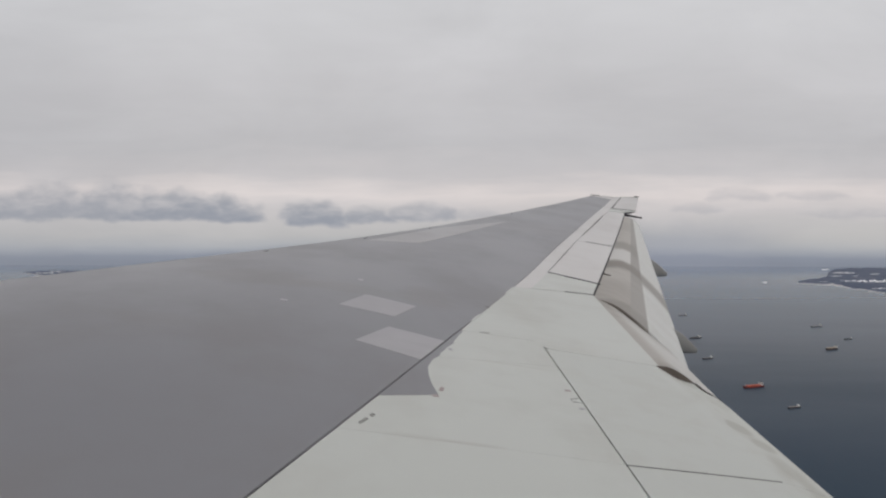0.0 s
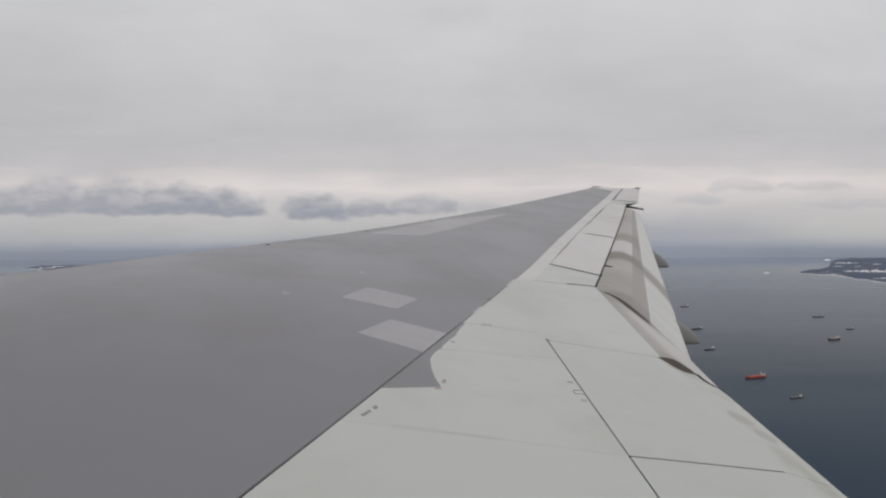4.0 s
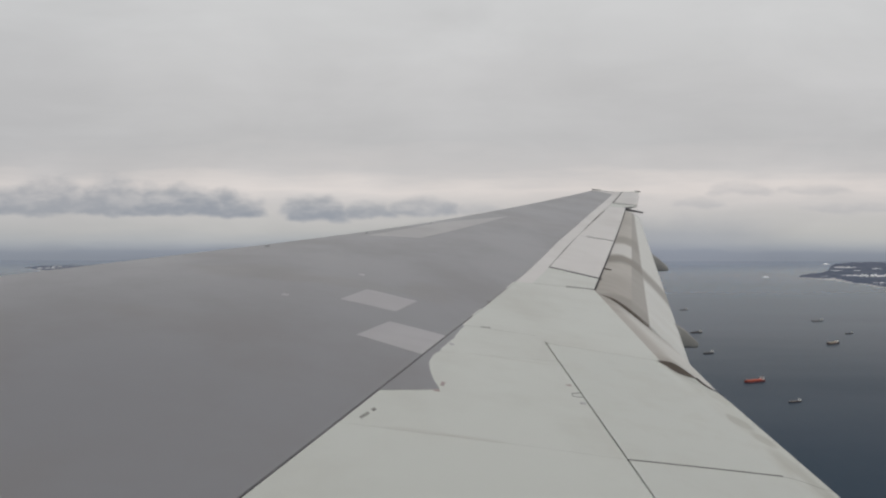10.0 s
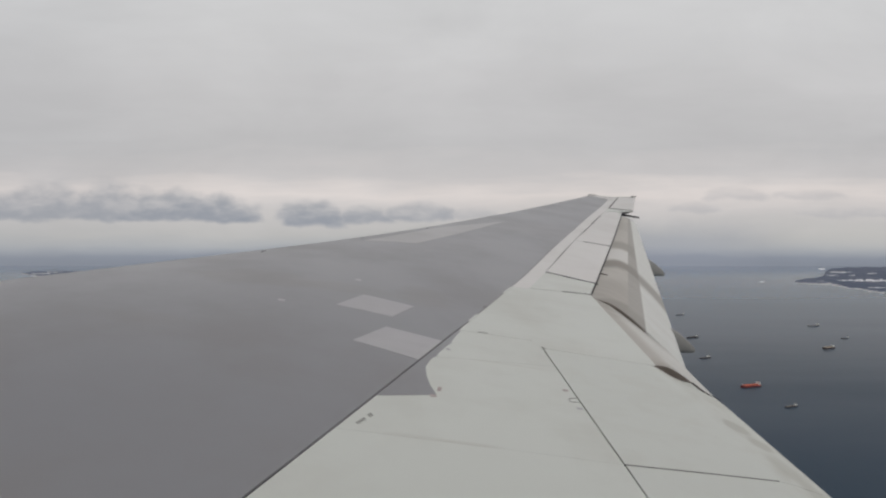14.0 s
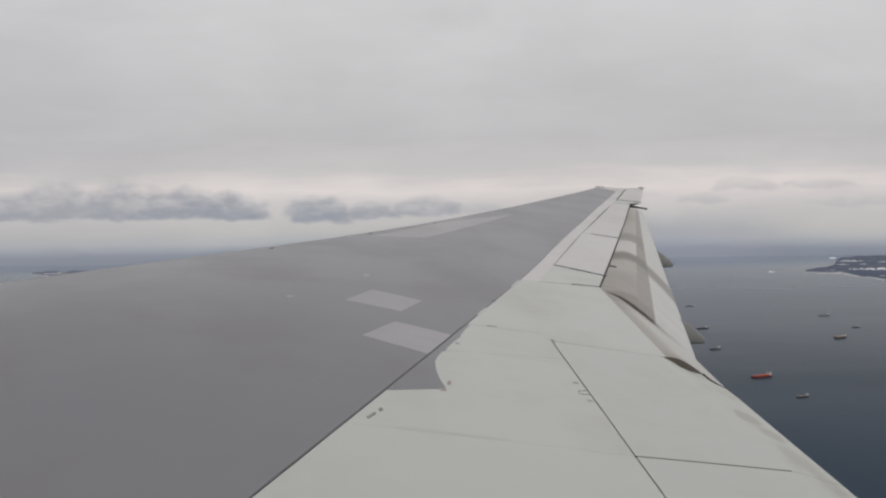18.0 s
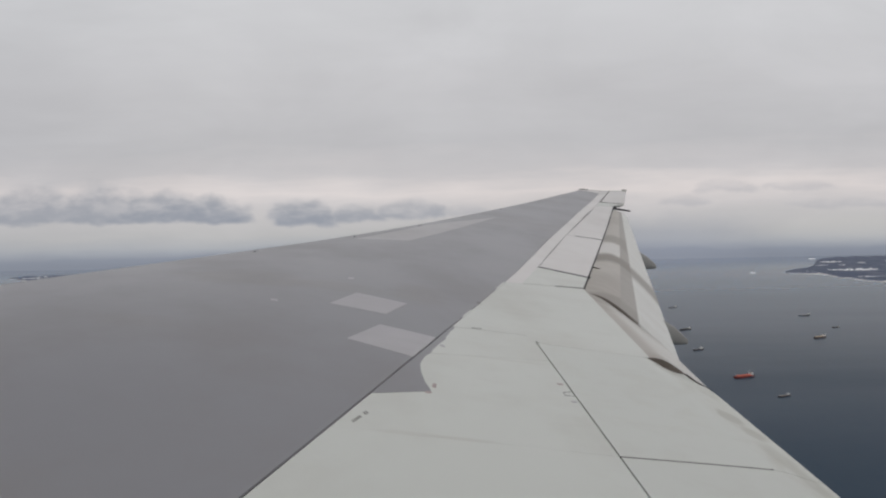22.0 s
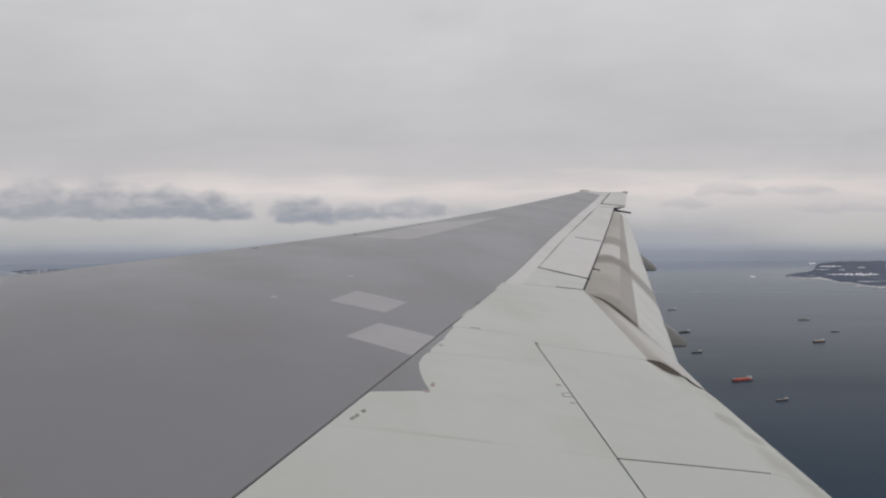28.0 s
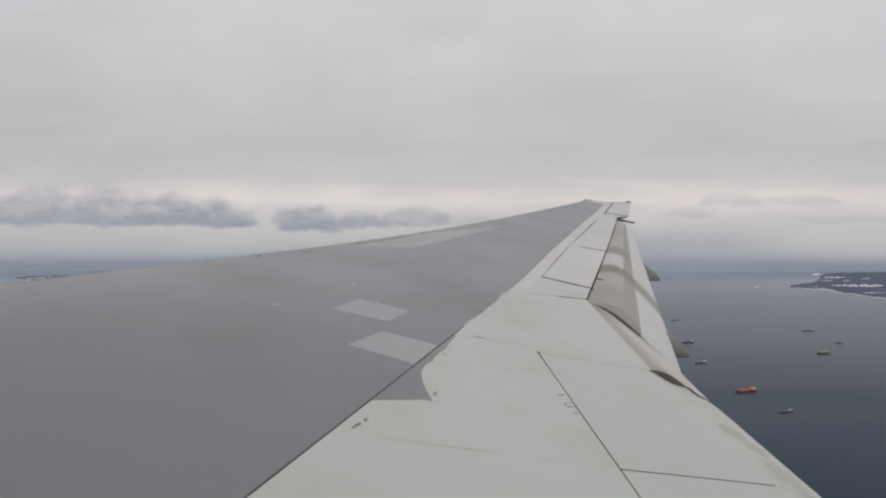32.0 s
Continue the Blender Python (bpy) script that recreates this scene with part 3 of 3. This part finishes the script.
# aileron bay and aileron
slab("aileron_bay_panel", quad((hinge_x(23.08) + G, 23.08), (hinge_x(24.02) + G, 24.02), (spoiler_x(23.72), 23.72), (spoiler_x(23.2) - 0.25, 23.12)), 4, 5, WHITE)
slab("aileron", quad((hinge_x(24.06) + 0.03, 24.06), (hinge_x(27.7) + 0.03, 27.7), (spoiler_x(27.6), 27.6), (spoiler_x(23.8), 23.8)), 12, 6, PINKISH, thick=0.06)
slab("tip_panel", quad((hinge_x(27.74) + 0.02, 27.74), (hinge_x(27.95) + 0.02, 27.95), (spoiler_x(27.95), 27.95), (spoiler_x(27.66), 27.66)), 2, 5, WHITE)

# fixed panels ahead of the flaperon, and inboard
def bay(a, b):
    x = 1.09 + 2.5 * b
    y0 = 8.168 - 0.235 * ease(x, 2.03, 2.2)
    y1 = 10.794 + 0.285 * b
    y = y0 + (y1 - y0) * a
    return spar_x(y) + G + (fixed_x(y) - spar_x(y) - G) * b, y


slab("fixed_panel", bay, 14, 24, WHITE)
slab("fixed_panel", quad((spar_x(7.13) + G, 7.13), (spar_x(8.155) + G, 8.155), (2.082, 8.155), (2.082, 7.36)), 6, 8, WHITE)
slab("fixed_panel", quad((spar_x(5.276) + G, 5.276), (spar_x(7.12) + G, 7.12), (2.082, 7.352), (2.082, 5.294)), 8, 10, WHITE)
slab("fixed_panel", quad((spar_x(-0.28) + G, -0.28), (spar_x(5.272) + G, 5.272), (2.082, 5.290), (2.082, -0.28)), 12, 10, WHITE)


# inboard flap: two skins with a chordwise joint, rounded rear edge
def round_flap(name, y0, y1, xa, xb, material, n, label="", meet=(0.0, 0.0)):
    bm = bmesh.new()
    rings = []
    for k in range(n + 1):
        y = y0 + (y1 - y0) * k / n
        ring = []
        for s in range(21):
            x = xa + (xb - xa) * s / 20
            dip = 0.085 * ease(y, 7.15, 7.85) * ease(x, 3.45, 3.8)
            near = (1 - k / n if y0 > 5 else k / n) ** 2
            end = (meet[0] if k == 0 else 0.0) + (meet[1] if k == n else 0.0)
            ys = y + near * (-0.053 + 0.11 * min(1.0, (x - 2.09) / 1.43))
            ring.append((x, ys + end * ease(x, 3.5, 3.6), top(x, ys) - 0.062 * ease(s / 20, 0.72, 1.0) ** 1.5 - dip))
        x, _, z = ring[-1]
        ye = ring[-1][1]
        ring += [(x + 0.05, ye, z - 0.04), (x + 0.04, ye, z - 0.09), (x - 0.3, ye, z - 0.16), (xa + 0.2, y, z - 0.02), (xa, y, ring[0][2] - 0.2)]
        rings.append(ring)
    loft(bm, rings)
    return part(name, bm, material, wing, label, smooth=True)


round_flap("inboard_flap", 5.35, 7.92, 2.099, 4.0, EDGE, 30, "white inboard flap, rear edge with grime and painted shade", (-0.005, 0.0))
round_flap("inboard_flap", -0.25, 5.338, 2.099, 4.0, EDGE, 48, meet=(0.0, 0.005))


# dark strip added along the rear edge, for the shaded gap beside the flaperon
bm = bmesh.new()
rings = []
for k in range(29):
    side = k < 12
    x, y = (3.78 + 0.25 * k / 11, 7.925) if side else (4.045, 7.9 - 0.6 * (k - 12) / 16)
    fall = 0.062 * ease((min(x, 4.0) - 2.099) / 1.901, 0.72, 1.0) ** 1.5 + 0.085 * ease(y, 7.15, 7.85) * ease(x, 3.45, 3.8)
    r = 0.007 * (1 if side else 1 - 0.6 * (k - 12) / 16)
    z = top(min(x, 4.0), y) - fall - (0.002 if side else 0.012)
    axis = Vector((-0.7, -0.7, 0)) if side else Vector((1, 0, 0))
    rings.append([Vector((x, y, z)) + r * (math.cos(i * math.tau / 8) * axis + math.sin(i * math.tau / 8) * Vector((0, 0, 1))) for i in range(8)])
loft(bm, rings)
part("rear_gap_strip", bm, DARK, wing, smooth=True)


# flaperon and outboard flap: lofted from an inner and an outer profile
def lofted(name, ya, yb, xz_a, xz_b, n, material, depth=0.10, label="", cut=(0.0, 1.0), under=None):
    """A drooped surface: profiles of (x, z) at the two span ends."""
    def resample(profile, m=14):
        out = []
        for i in range(m + 1):
            f = (cut[0] + (cut[1] - cut[0]) * i / m) * (len(profile) - 1)
            k = min(int(f), len(profile) - 2)
            pts = [profile[max(0, min(len(profile) - 1, k + o))] for o in (-1, 0, 1, 2)]
            t = f - k
            out.append(tuple(0.5 * (2 * pts[1][c] + (pts[2][c] - pts[0][c]) * t + (2 * pts[0][c] - 5 * pts[1][c] + 4 * pts[2][c] - pts[3][c]) * t * t
                                    + (3 * pts[1][c] - pts[0][c] - 3 * pts[2][c] + pts[3][c]) * t ** 3) for c in (0, 1)))
        return out
    pa, pb = resample(xz_a), resample(xz_b)
    bm = bmesh.new()
    rings = []
    for k in range(n + 1):
        f = k / n
        y = ya + (yb - ya) * f
        up = [(a[0] + (b[0] - a[0]) * f, y, a[1] + (b[1] - a[1]) * f) for a, b in zip(pa, pb)]
        low = []
        for i, p in enumerate(up[::-1]):
            w = i / (len(up) - 1)
            g = cut[1] - (cut[1] - cut[0]) * w
            th = (depth * (1 - 0.6 * f)) * (0.12 + 1.4 * g ** 0.5 * (1 - g) ** 0.7 if g > 0 else 0.3)
            low.append((p[0] - 0.5 * th, p[1], p[2] - th))
        rings.append(up + low)
    loft(bm, rings)
    return part(name, bm, material, under or wing, label, smooth=True)


LOBE_IN = [(3.52, -1.345), (3.70, -1.372), (3.87, -1.465), (4.05, -1.60), (4.25, -1.735), (4.41, -1.85)]
LOBE_OUT = [(3.74, -0.67), (4.05, -0.81), (4.36, -1.03), (4.64, -1.245), (4.88, -1.42), (5.07, -1.57)]
flaperon = lofted("flaperon", 7.95, 10.95, LOBE_IN, LOBE_OUT, 12, DROOP, 0.10, "drooped flaperon, beige with grime and a darker nose")
# end rib coloured dark for the shade in the opening
lofted("end_rib", 7.925, 7.945, [(x, z - 0.004) for x, z in LOBE_IN], [(x, z - 0.004) for x, z in LOBE_IN], 1, RIB, 0.16, "end rib darkened as gap shade", under=flaperon)
INNER = [(3.70, -0.68), (4.18, -0.82), (4.79, -1.285), (5.42, -1.93), (5.57, -2.16)]
OUTER = [(9.00, 1.53), (9.16, 1.50), (9.33, 1.42), (9.48, 1.32), (9.53, 1.27)]
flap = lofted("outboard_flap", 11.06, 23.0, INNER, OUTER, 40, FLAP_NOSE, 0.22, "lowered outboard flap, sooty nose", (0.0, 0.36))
lofted("grimy_band", 11.06, 23.0, INNER, OUTER, 40, FLAP_MID, 0.22, "grimy strip along the lowered flap", (0.36, 0.49), flap)
lofted("rear_skin", 11.06, 23.0, INNER, OUTER, 40, FLAP_AFT, 0.22, "white rear skin of the lowered flap", (0.49, 1.0), flap)
# end rib coloured dark for the shade between flap and flaperon
rib = [(x, z - 0.006 - 0.012 * k * k) for k, (x, z) in enumerate(INNER)]
lofted("end_rib", 11.02, 11.05, rib, rib, 1, RIB, 0.3, "flap end rib darkened as gap shade", (0.0, 0.62), flap)


# flap track fairings: boat-shaped pods below the flap, sloped above and flat below at the rear
def fairing(y, stations):
    """stations: (x, top, bottom, half width) from front to rear."""
    bm = bmesh.new()
    rings = []
    for x, hi, lo, w in stations:
        mid, half = (hi + lo) / 2, (hi - lo) / 2
        ring = []
        for k in range(16):
            c, s = math.cos(k * math.tau / 16), math.sin(k * math.tau / 16)
            ring.append((x, y + w * math.copysign(abs(c) ** 0.38, c), mid + half * math.copysign(abs(s) ** 0.38, s)))
        rings.append(ring)
    loft(bm, rings)
    return part("flap_track_fairing", bm, FAIR, wing, "grey pod under the flap", smooth=True)


fairing(13.2, [(3.5, -0.95, -1.0, 0.04), (3.8, -0.85, -1.15, 0.14), (4.6, -1.05, -1.50, 0.21), (5.4, -1.22, -1.86, 0.22), (6.0, -1.36, -1.96, 0.20),
               (6.2, -1.455, -1.965, 0.18), (6.39, -1.57, -1.97, 0.15), (6.62, -1.775, -1.98, 0.10), (6.72, -1.87, -1.97, 0.06)])
fairing(18.6, [(6.0, 0.15, 0.10, 0.03), (6.3, 0.25, 0.0, 0.11), (6.9, 0.22, -0.22, 0.17), (7.5, 0.18, -0.46, 0.18), (7.95, 0.05, -0.52, 0.16),
               (8.25, -0.14, -0.53, 0.14), (8.48, -0.33, -0.52, 0.10), (8.55, -0.41, -0.51, 0.07)])

# wing tip: rounded cap, lamp glass, discharge wicks
bm = bmesh.new()
rings = []
for off, sag in ((0.0, 0.0), (0.06, 0.012), (0.10, 0.045), (0.10, 0.10), (0.04, 0.14), (0.0, 0.15)):
    rings.append([(nose_x(27.96) + 0.05 + (spoiler_x(27.96) - nose_x(27.96) - 0.05) * s / 14, 27.96 + off,
                   top(nose_x(27.96) + 0.05 + (spoiler_x(27.96) - nose_x(27.96) - 0.05) * s / 14, 27.96) - sag) for s in range(15)])
loft(bm, rings, caps=False, closed=False)
part("tip_cap", bm, WHITE, wing, smooth=True)
slab("tip_edge_strip", lambda a, b: (nose_x(27.6) + 0.25 + (spar_x(27.7) - nose_x(27.6) - 0.27) * a, 26.9 + 0.7 * (1 - a) ** 2 + (1.04 - 0.7 * (1 - a) ** 2) * b), 12, 4, PINKISH, lift=0.004, thick=0.006, label="white strip along the tip")
for x, ln, r in ((nose_x(27.96) + 0.02, 0.42, 0.022), (spoiler_x(27.96) - 0.20, 0.26, 0.024)):
    bm = bmesh.new()
    tube(bm, (x, 27.9, top(x + 0.1, 27.9) + 0.03), (x + ln, 27.99, top(x + ln, 27.9) + 0.03), r, r * 0.7)
    part("tip_lamp", bm, SEAM, wing, "slim dark lamp housing")
# dark rod added in place of the shaded notch between flap and aileron
bm = bmesh.new()
tube(bm, (9.02, 23.08, 1.60), (9.74, 23.2, 1.50), 0.045, 0.03)
part("flap_end_notch", bm, DARK, wing)

# raised dark strips along the panel joints, added in place of shaded gaps and edges
def joint_strip(x0, y0, x1, y1, high, wide, n=10, name="joint_line", material=None):
    bm = bmesh.new()
    a, b = Vector((x0, y0)), Vector((x1, y1))
    side = Vector((-(b - a).y, (b - a).x)).normalized() * wide / 2
    rings = []
    for k in range(n + 1):
        p = a + (b - a) * k / n
        lo, hi = p - side, p + side
        rings.append([(lo.x, lo.y, top(*lo) - 0.01), (lo.x, lo.y, top(*lo) + high), (hi.x, hi.y, top(*hi) + high), (hi.x, hi.y, top(*hi) - 0.01)])
    loft(bm, rings)
    return part(name, bm, DARK if material is None else material, wing)


joint_strip(hinge_x(12.30), 12.30, 4.22, 11.98, 0.012, 0.025)
joint_strip(5.40, 16.43, 6.10, 16.43, 0.012, 0.025, material=SEAM)
joint_strip(3.25, 10.985, 3.78, 11.09, 0.008, 0.022, material=SEAM)
joint_strip(2.09, 5.291, 3.53, 5.402, 0.003, 0.012, 16, material=SEAM)
joint_strip(1.32, 8.18, 1.45, 8.20, 0.004, 0.015, material=STENCIL)
for y0, y1 in ((12.26, 14.3), (14.3, 16.4)):
    joint_strip(hinge_x(y0), y0, hinge_x(y1), y1, 0.002, 0.012, 6, material=SEAM)
joint_strip(hinge_x(16.45), 16.45, hinge_x(18.6), 18.6, 0.002, 0.012, 6, material=STENCIL)
joint_strip(hinge_x(24.1) + 0.02, 24.1, hinge_x(27.7) + 0.02, 27.7, 0.005, 0.05, material=SEAM)
joint_strip(hinge_x(24.05) + 0.02, 24.05, spoiler_x(23.78), 23.78, 0.007, 0.07, material=SEAM)
joint_strip(spoiler_x(11.1) + 0.01, 11.1, spoiler_x(23.0) + 0.01, 23.0, 0.008, 0.024, 30)

# small dark tick on the flap nose
bm = bmesh.new()
tube(bm, (4.62, 13.0, -0.305), (4.80, 13.02, -0.345), 0.015, 0.009, 8)
part("flap_nose_tick", bm, RIB, flap)

# lighter patches and marks on the skin
slab("repair_patch", quad((-0.44, 8.25), (-0.115, 8.87), (0.55, 8.72), (0.245, 8.15)), 4, 5, PATCH, lift=0.004, thick=0.006, label="pale grey rectangular patch")
slab("repair_patch", quad((-0.205, 7.14), (0.165, 7.75), (0.815, 7.66), (0.49, 6.97)), 4, 5, PATCH, lift=0.004, thick=0.006, label="pale grey rectangular patch")
slab("repair_patch", quad((-0.19, 13.49), (1.59, 16.37), (3.70, 18.24), (0.90, 13.40)), 16, 8, LIGHTER_PATCH, lift=0.004, thick=0.006, label="pale patch behind the slats")


# grey paint that runs onto the white panel with a rounded corner: (span, width)
LOBE = ((5.97, 0.50), (6.16, 0.47), (6.36, 0.335), (6.58, 0.215), (6.80, 0.12), (7.00, 0.085), (7.30, 0.08), (7.70, 0.07), (8.14, 0.02))


def tongue(a, b):
    y0 = 5.97 + 0.18 * b
    y = y0 + (8.14 - y0) * a
    wide = along(LOBE, y)
    if y > 7.1:
        wide += 0.022 * ((y * 4.3) % 1.0) * (1 if (y * 2.15) % 1.0 < 0.5 else 0.3)
    return spar_x(y) + G + wide * b, y


slab("grey_paint_tongue", tongue, 84, 5, GREY, lift=0.004, thick=0.006, label="grey paint with a rounded corner")


def mark(x, y, dx, dy, angle, material, name="stencil_mark"):
    c, s = math.cos(radians(angle)), math.sin(radians(angle))
    pts = [(x + c * u - s * v, y + s * u + c * v) for u, v in ((-dx, -dy), (dx, -dy), (dx, dy), (-dx, dy))]
    return slab(name, quad(*pts), 1, 1, material, lift=0.004, thick=0.006)


for k in range(5):
    mark(-0.115 + 0.014 * k, 5.40 + 0.022 * k, 0.006, 0.016, 30, STENCIL)
mark(-0.02, 5.555, 0.008, 0.02, 30, STENCIL)
mark(-0.005, 5.58, 0.008, 0.02, 30, STENCIL)
mark(0.57, 6.12, 0.03, 0.020, 10, REDINK)
mark(0.645, 6.29, 0.018, 0.045, -15, REDINK)
mark(0.86, 7.42, 0.02, 0.03, 20, PATCH)
mark(1.62, 9.35, 0.02, 0.035, 20, STENCIL)
mark(2.01, 6.70, 0.03, 0.014, 5, REDINK)
mark(2.03, 6.292, 0.03, 0.014, 5, PATCH)
mark(-0.2, 9.6, 0.04, 0.05, 0, PATCH, "skin_fitting")
mark(-1.09, 8.11, 0.04, 0.04, 0, PATCH, "skin_fitting")
# step in the hinge line
for x0, y0, x1, y1 in ((2.077, 6.535, 1.981, 6.492), (1.979, 6.49, 1.973, 6.428), (1.975, 6.425, 2.074, 6.432)):
    joint_strip(x0, y0, x1, y1, 0.003, 0.006, 2, "joint_step", SEAM)
# small tabs where the white edge laps onto the grey
for y, ln, w in ((8.6, 0.35, 0.012), (10.3, 0.45, 0.014)):
    slab("edge_tab", strip(lambda v: spar_x(v) - w, lambda v: spar_x(v) + 0.03, y, y + ln), 4, 1, WHITE, lift=0.003, thick=0.006)

# ---- cabin side: plain skin behind the eye that the wing grows from ----
bm = bmesh.new()
R = 3.1
loft(bm, [[(x, -3.2 + R * math.cos(k * math.tau / 40), -0.6 + R * math.sin(k * math.tau / 40)) for k in range(40)] for x in (-14, -7, 0, 7, 14)])
cabin = part("wall_fuselage", bm, WHITE, smooth=True)
cabin.matrix_basis = BANK
tagged(cabin, "plain white painted fuselage side", "fuselage", kind="structure")


# ---- ships ----
def ship(at, heading, L, hull_color, deck_color, label, house=0.12, cargo="hatches", tall=1.0, beam=0.155):
    """A cargo ship scaled down to fit the camera's view: flared hull, deck, hatches or cargo, stern house with bridge,
    funnel and mast.
    """
    hull_m = plain("ship_hull_paint", hull_color, 0.55)
    deck_m = plain("ship_deck_paint", deck_color, 0.6)
    house_m = plain("ship_white_paint", (0.72, 0.72, 0.70), 0.5)
    s = thing("cargo_ship", label, "ship", "ships at anchor", at=pose(at[0], at[1], 0, 0, 0, heading))
    B, H = L * beam, L * 0.062 * tall
    bm = bmesh.new()
    rings = []
    for i in range(17):
        t = i / 16
        x = -L / 2 + L * t
        w = B / 2 * (0.82 + 0.18 * min(1, t * 6)) * (1 - max(0, (t - 0.78) / 0.22) ** 2.2 * 0.97)
        h = H * (1 + 0.45 * max(0, (t - 0.8) / 0.2) ** 1.5 + 0.12 * max(0, (0.15 - t) / 0.15))
        rake = L * 0.03 * max(0, (t - 0.8) / 0.2)
        rings.append([(x - rake, -w * 0.8, -0.4), (x, -w, H * 0.5), (x + rake, -w, h), (x + rake, w, h), (x, w, H * 0.5), (x - rake, w * 0.8, -0.4)])
    loft(bm, rings)
    part("hull", bm, hull_m, s, smooth=False)
    bm = bmesh.new()
    box(bm, -L * 0.46, L * 0.36, -B * 0.44, B * 0.44, H * 0.98, H * 1.06)
    part("deck", bm, deck_m, s)
    x0, x1 = -L * 0.46 + L * house * 1.15, L * 0.33
    n = 4
    for k in range(n):
        a, b = x0 + (x1 - x0) * (k + 0.08) / n, x0 + (x1 - x0) * (k + 0.92) / n
        bm = bmesh.new()
        box(bm, a, b, -B * 0.34, B * 0.34, H * 1.06, H * (1.45 if cargo == "hatches" else 1.25))
        part("hatch_cover", bm, deck_m, s)
    bm = bmesh.new()
    xh = -L * 0.45
    for lev, (ln, wd) in enumerate(((1.0, 0.9), (0.85, 0.82), (0.7, 0.74))):
        z = H * 1.06 + lev * L * 0.026
        box(bm, xh, xh + L * house * ln, -B * 0.5 * wd, B * 0.5 * wd, z, z + L * 0.0255)
    house_ob = part("deckhouse", bm, house_m, s, "white deckhouse")
    bm = bmesh.new()
    z = H * 1.06 + 3 * L * 0.026
    box(bm, xh + L * house * 0.25, xh + L * house * 0.75, -B * 0.5, B * 0.5, z, z + L * 0.024)
    part("bridge", bm, house_m, house_ob)
    bm = bmesh.new()
    box(bm, xh + L * house * 0.24, xh + L * house * 0.76, -B * 0.47, B * 0.47, z + L * 0.009, z + L * 0.018)
    part("bridge_windows", bm, DARK, house_ob)
    bm = bmesh.new()
    tube(bm, (xh + L * 0.02, 0, z), (xh + L * 0.015, 0, z + L * 0.05), L * 0.016, L * 0.013)
    part("funnel", bm, hull_m, house_ob)
    bm = bmesh.new()
    tube(bm, (L * 0.4, 0, H), (L * 0.4, 0, H + L * 0.10), L * 0.005, L * 0.003, 6)
    part("mast", bm, house_m, s)
    return s


BLACK, TAN, GRY = (0.05, 0.045, 0.05), (0.50, 0.43, 0.34), (0.22, 0.22, 0.23)


def moored(a, dip, turn):
    """A berth by its way from the window: sideways over ahead, slope down to the water, and turn against the line of sight."""
    p = AHEAD @ Vector(spot(a, dip))
    return (p.x, p.y), turn - math.degrees(math.atan(a)) - 6


for a, dip, turn, L, hull, deck, label, kw in (
        (0.470, 0.1997, 226, 15.2, (0.20, 0.045, 0.04), (0.58, 0.15, 0.09), "red cargo ship with red hatch covers at anchor", dict(house=0.09, tall=1.1, beam=0.21)),
        (0.532, 0.2306, 231, 9.0, BLACK, (0.30, 0.27, 0.25), "small dark-hulled coaster with a white deckhouse", dict(house=0.16)),
        (0.401, 0.1566, 233, 12.0, BLACK, GRY, "dark coaster with a white deckhouse", dict(house=0.2)),
        (0.382, 0.1256, 229, 15.0, BLACK, (0.12, 0.10, 0.09), "low black cargo ship", {}),
        (0.566, 0.1076, 230, 17.0, GRY, (0.30, 0.30, 0.31), "distant grey cargo ship", {}),
        (0.614, 0.1265, 232, 10.0, BLACK, GRY, "small dark coaster far off", {}),
        (0.589, 0.1420, 236, 14.5, (0.11, 0.085, 0.08), TAN, "broad bulk carrier with a tan deck", dict(house=0.14, tall=1.5, beam=0.2)),
        (0.363, 0.0912, 226, 15.0, GRY, GRY, "faint grey ship far off", {})):
    at, heading = moored(a, dip, turn)
    ship(at, heading, L, hull, deck, label, **kw)
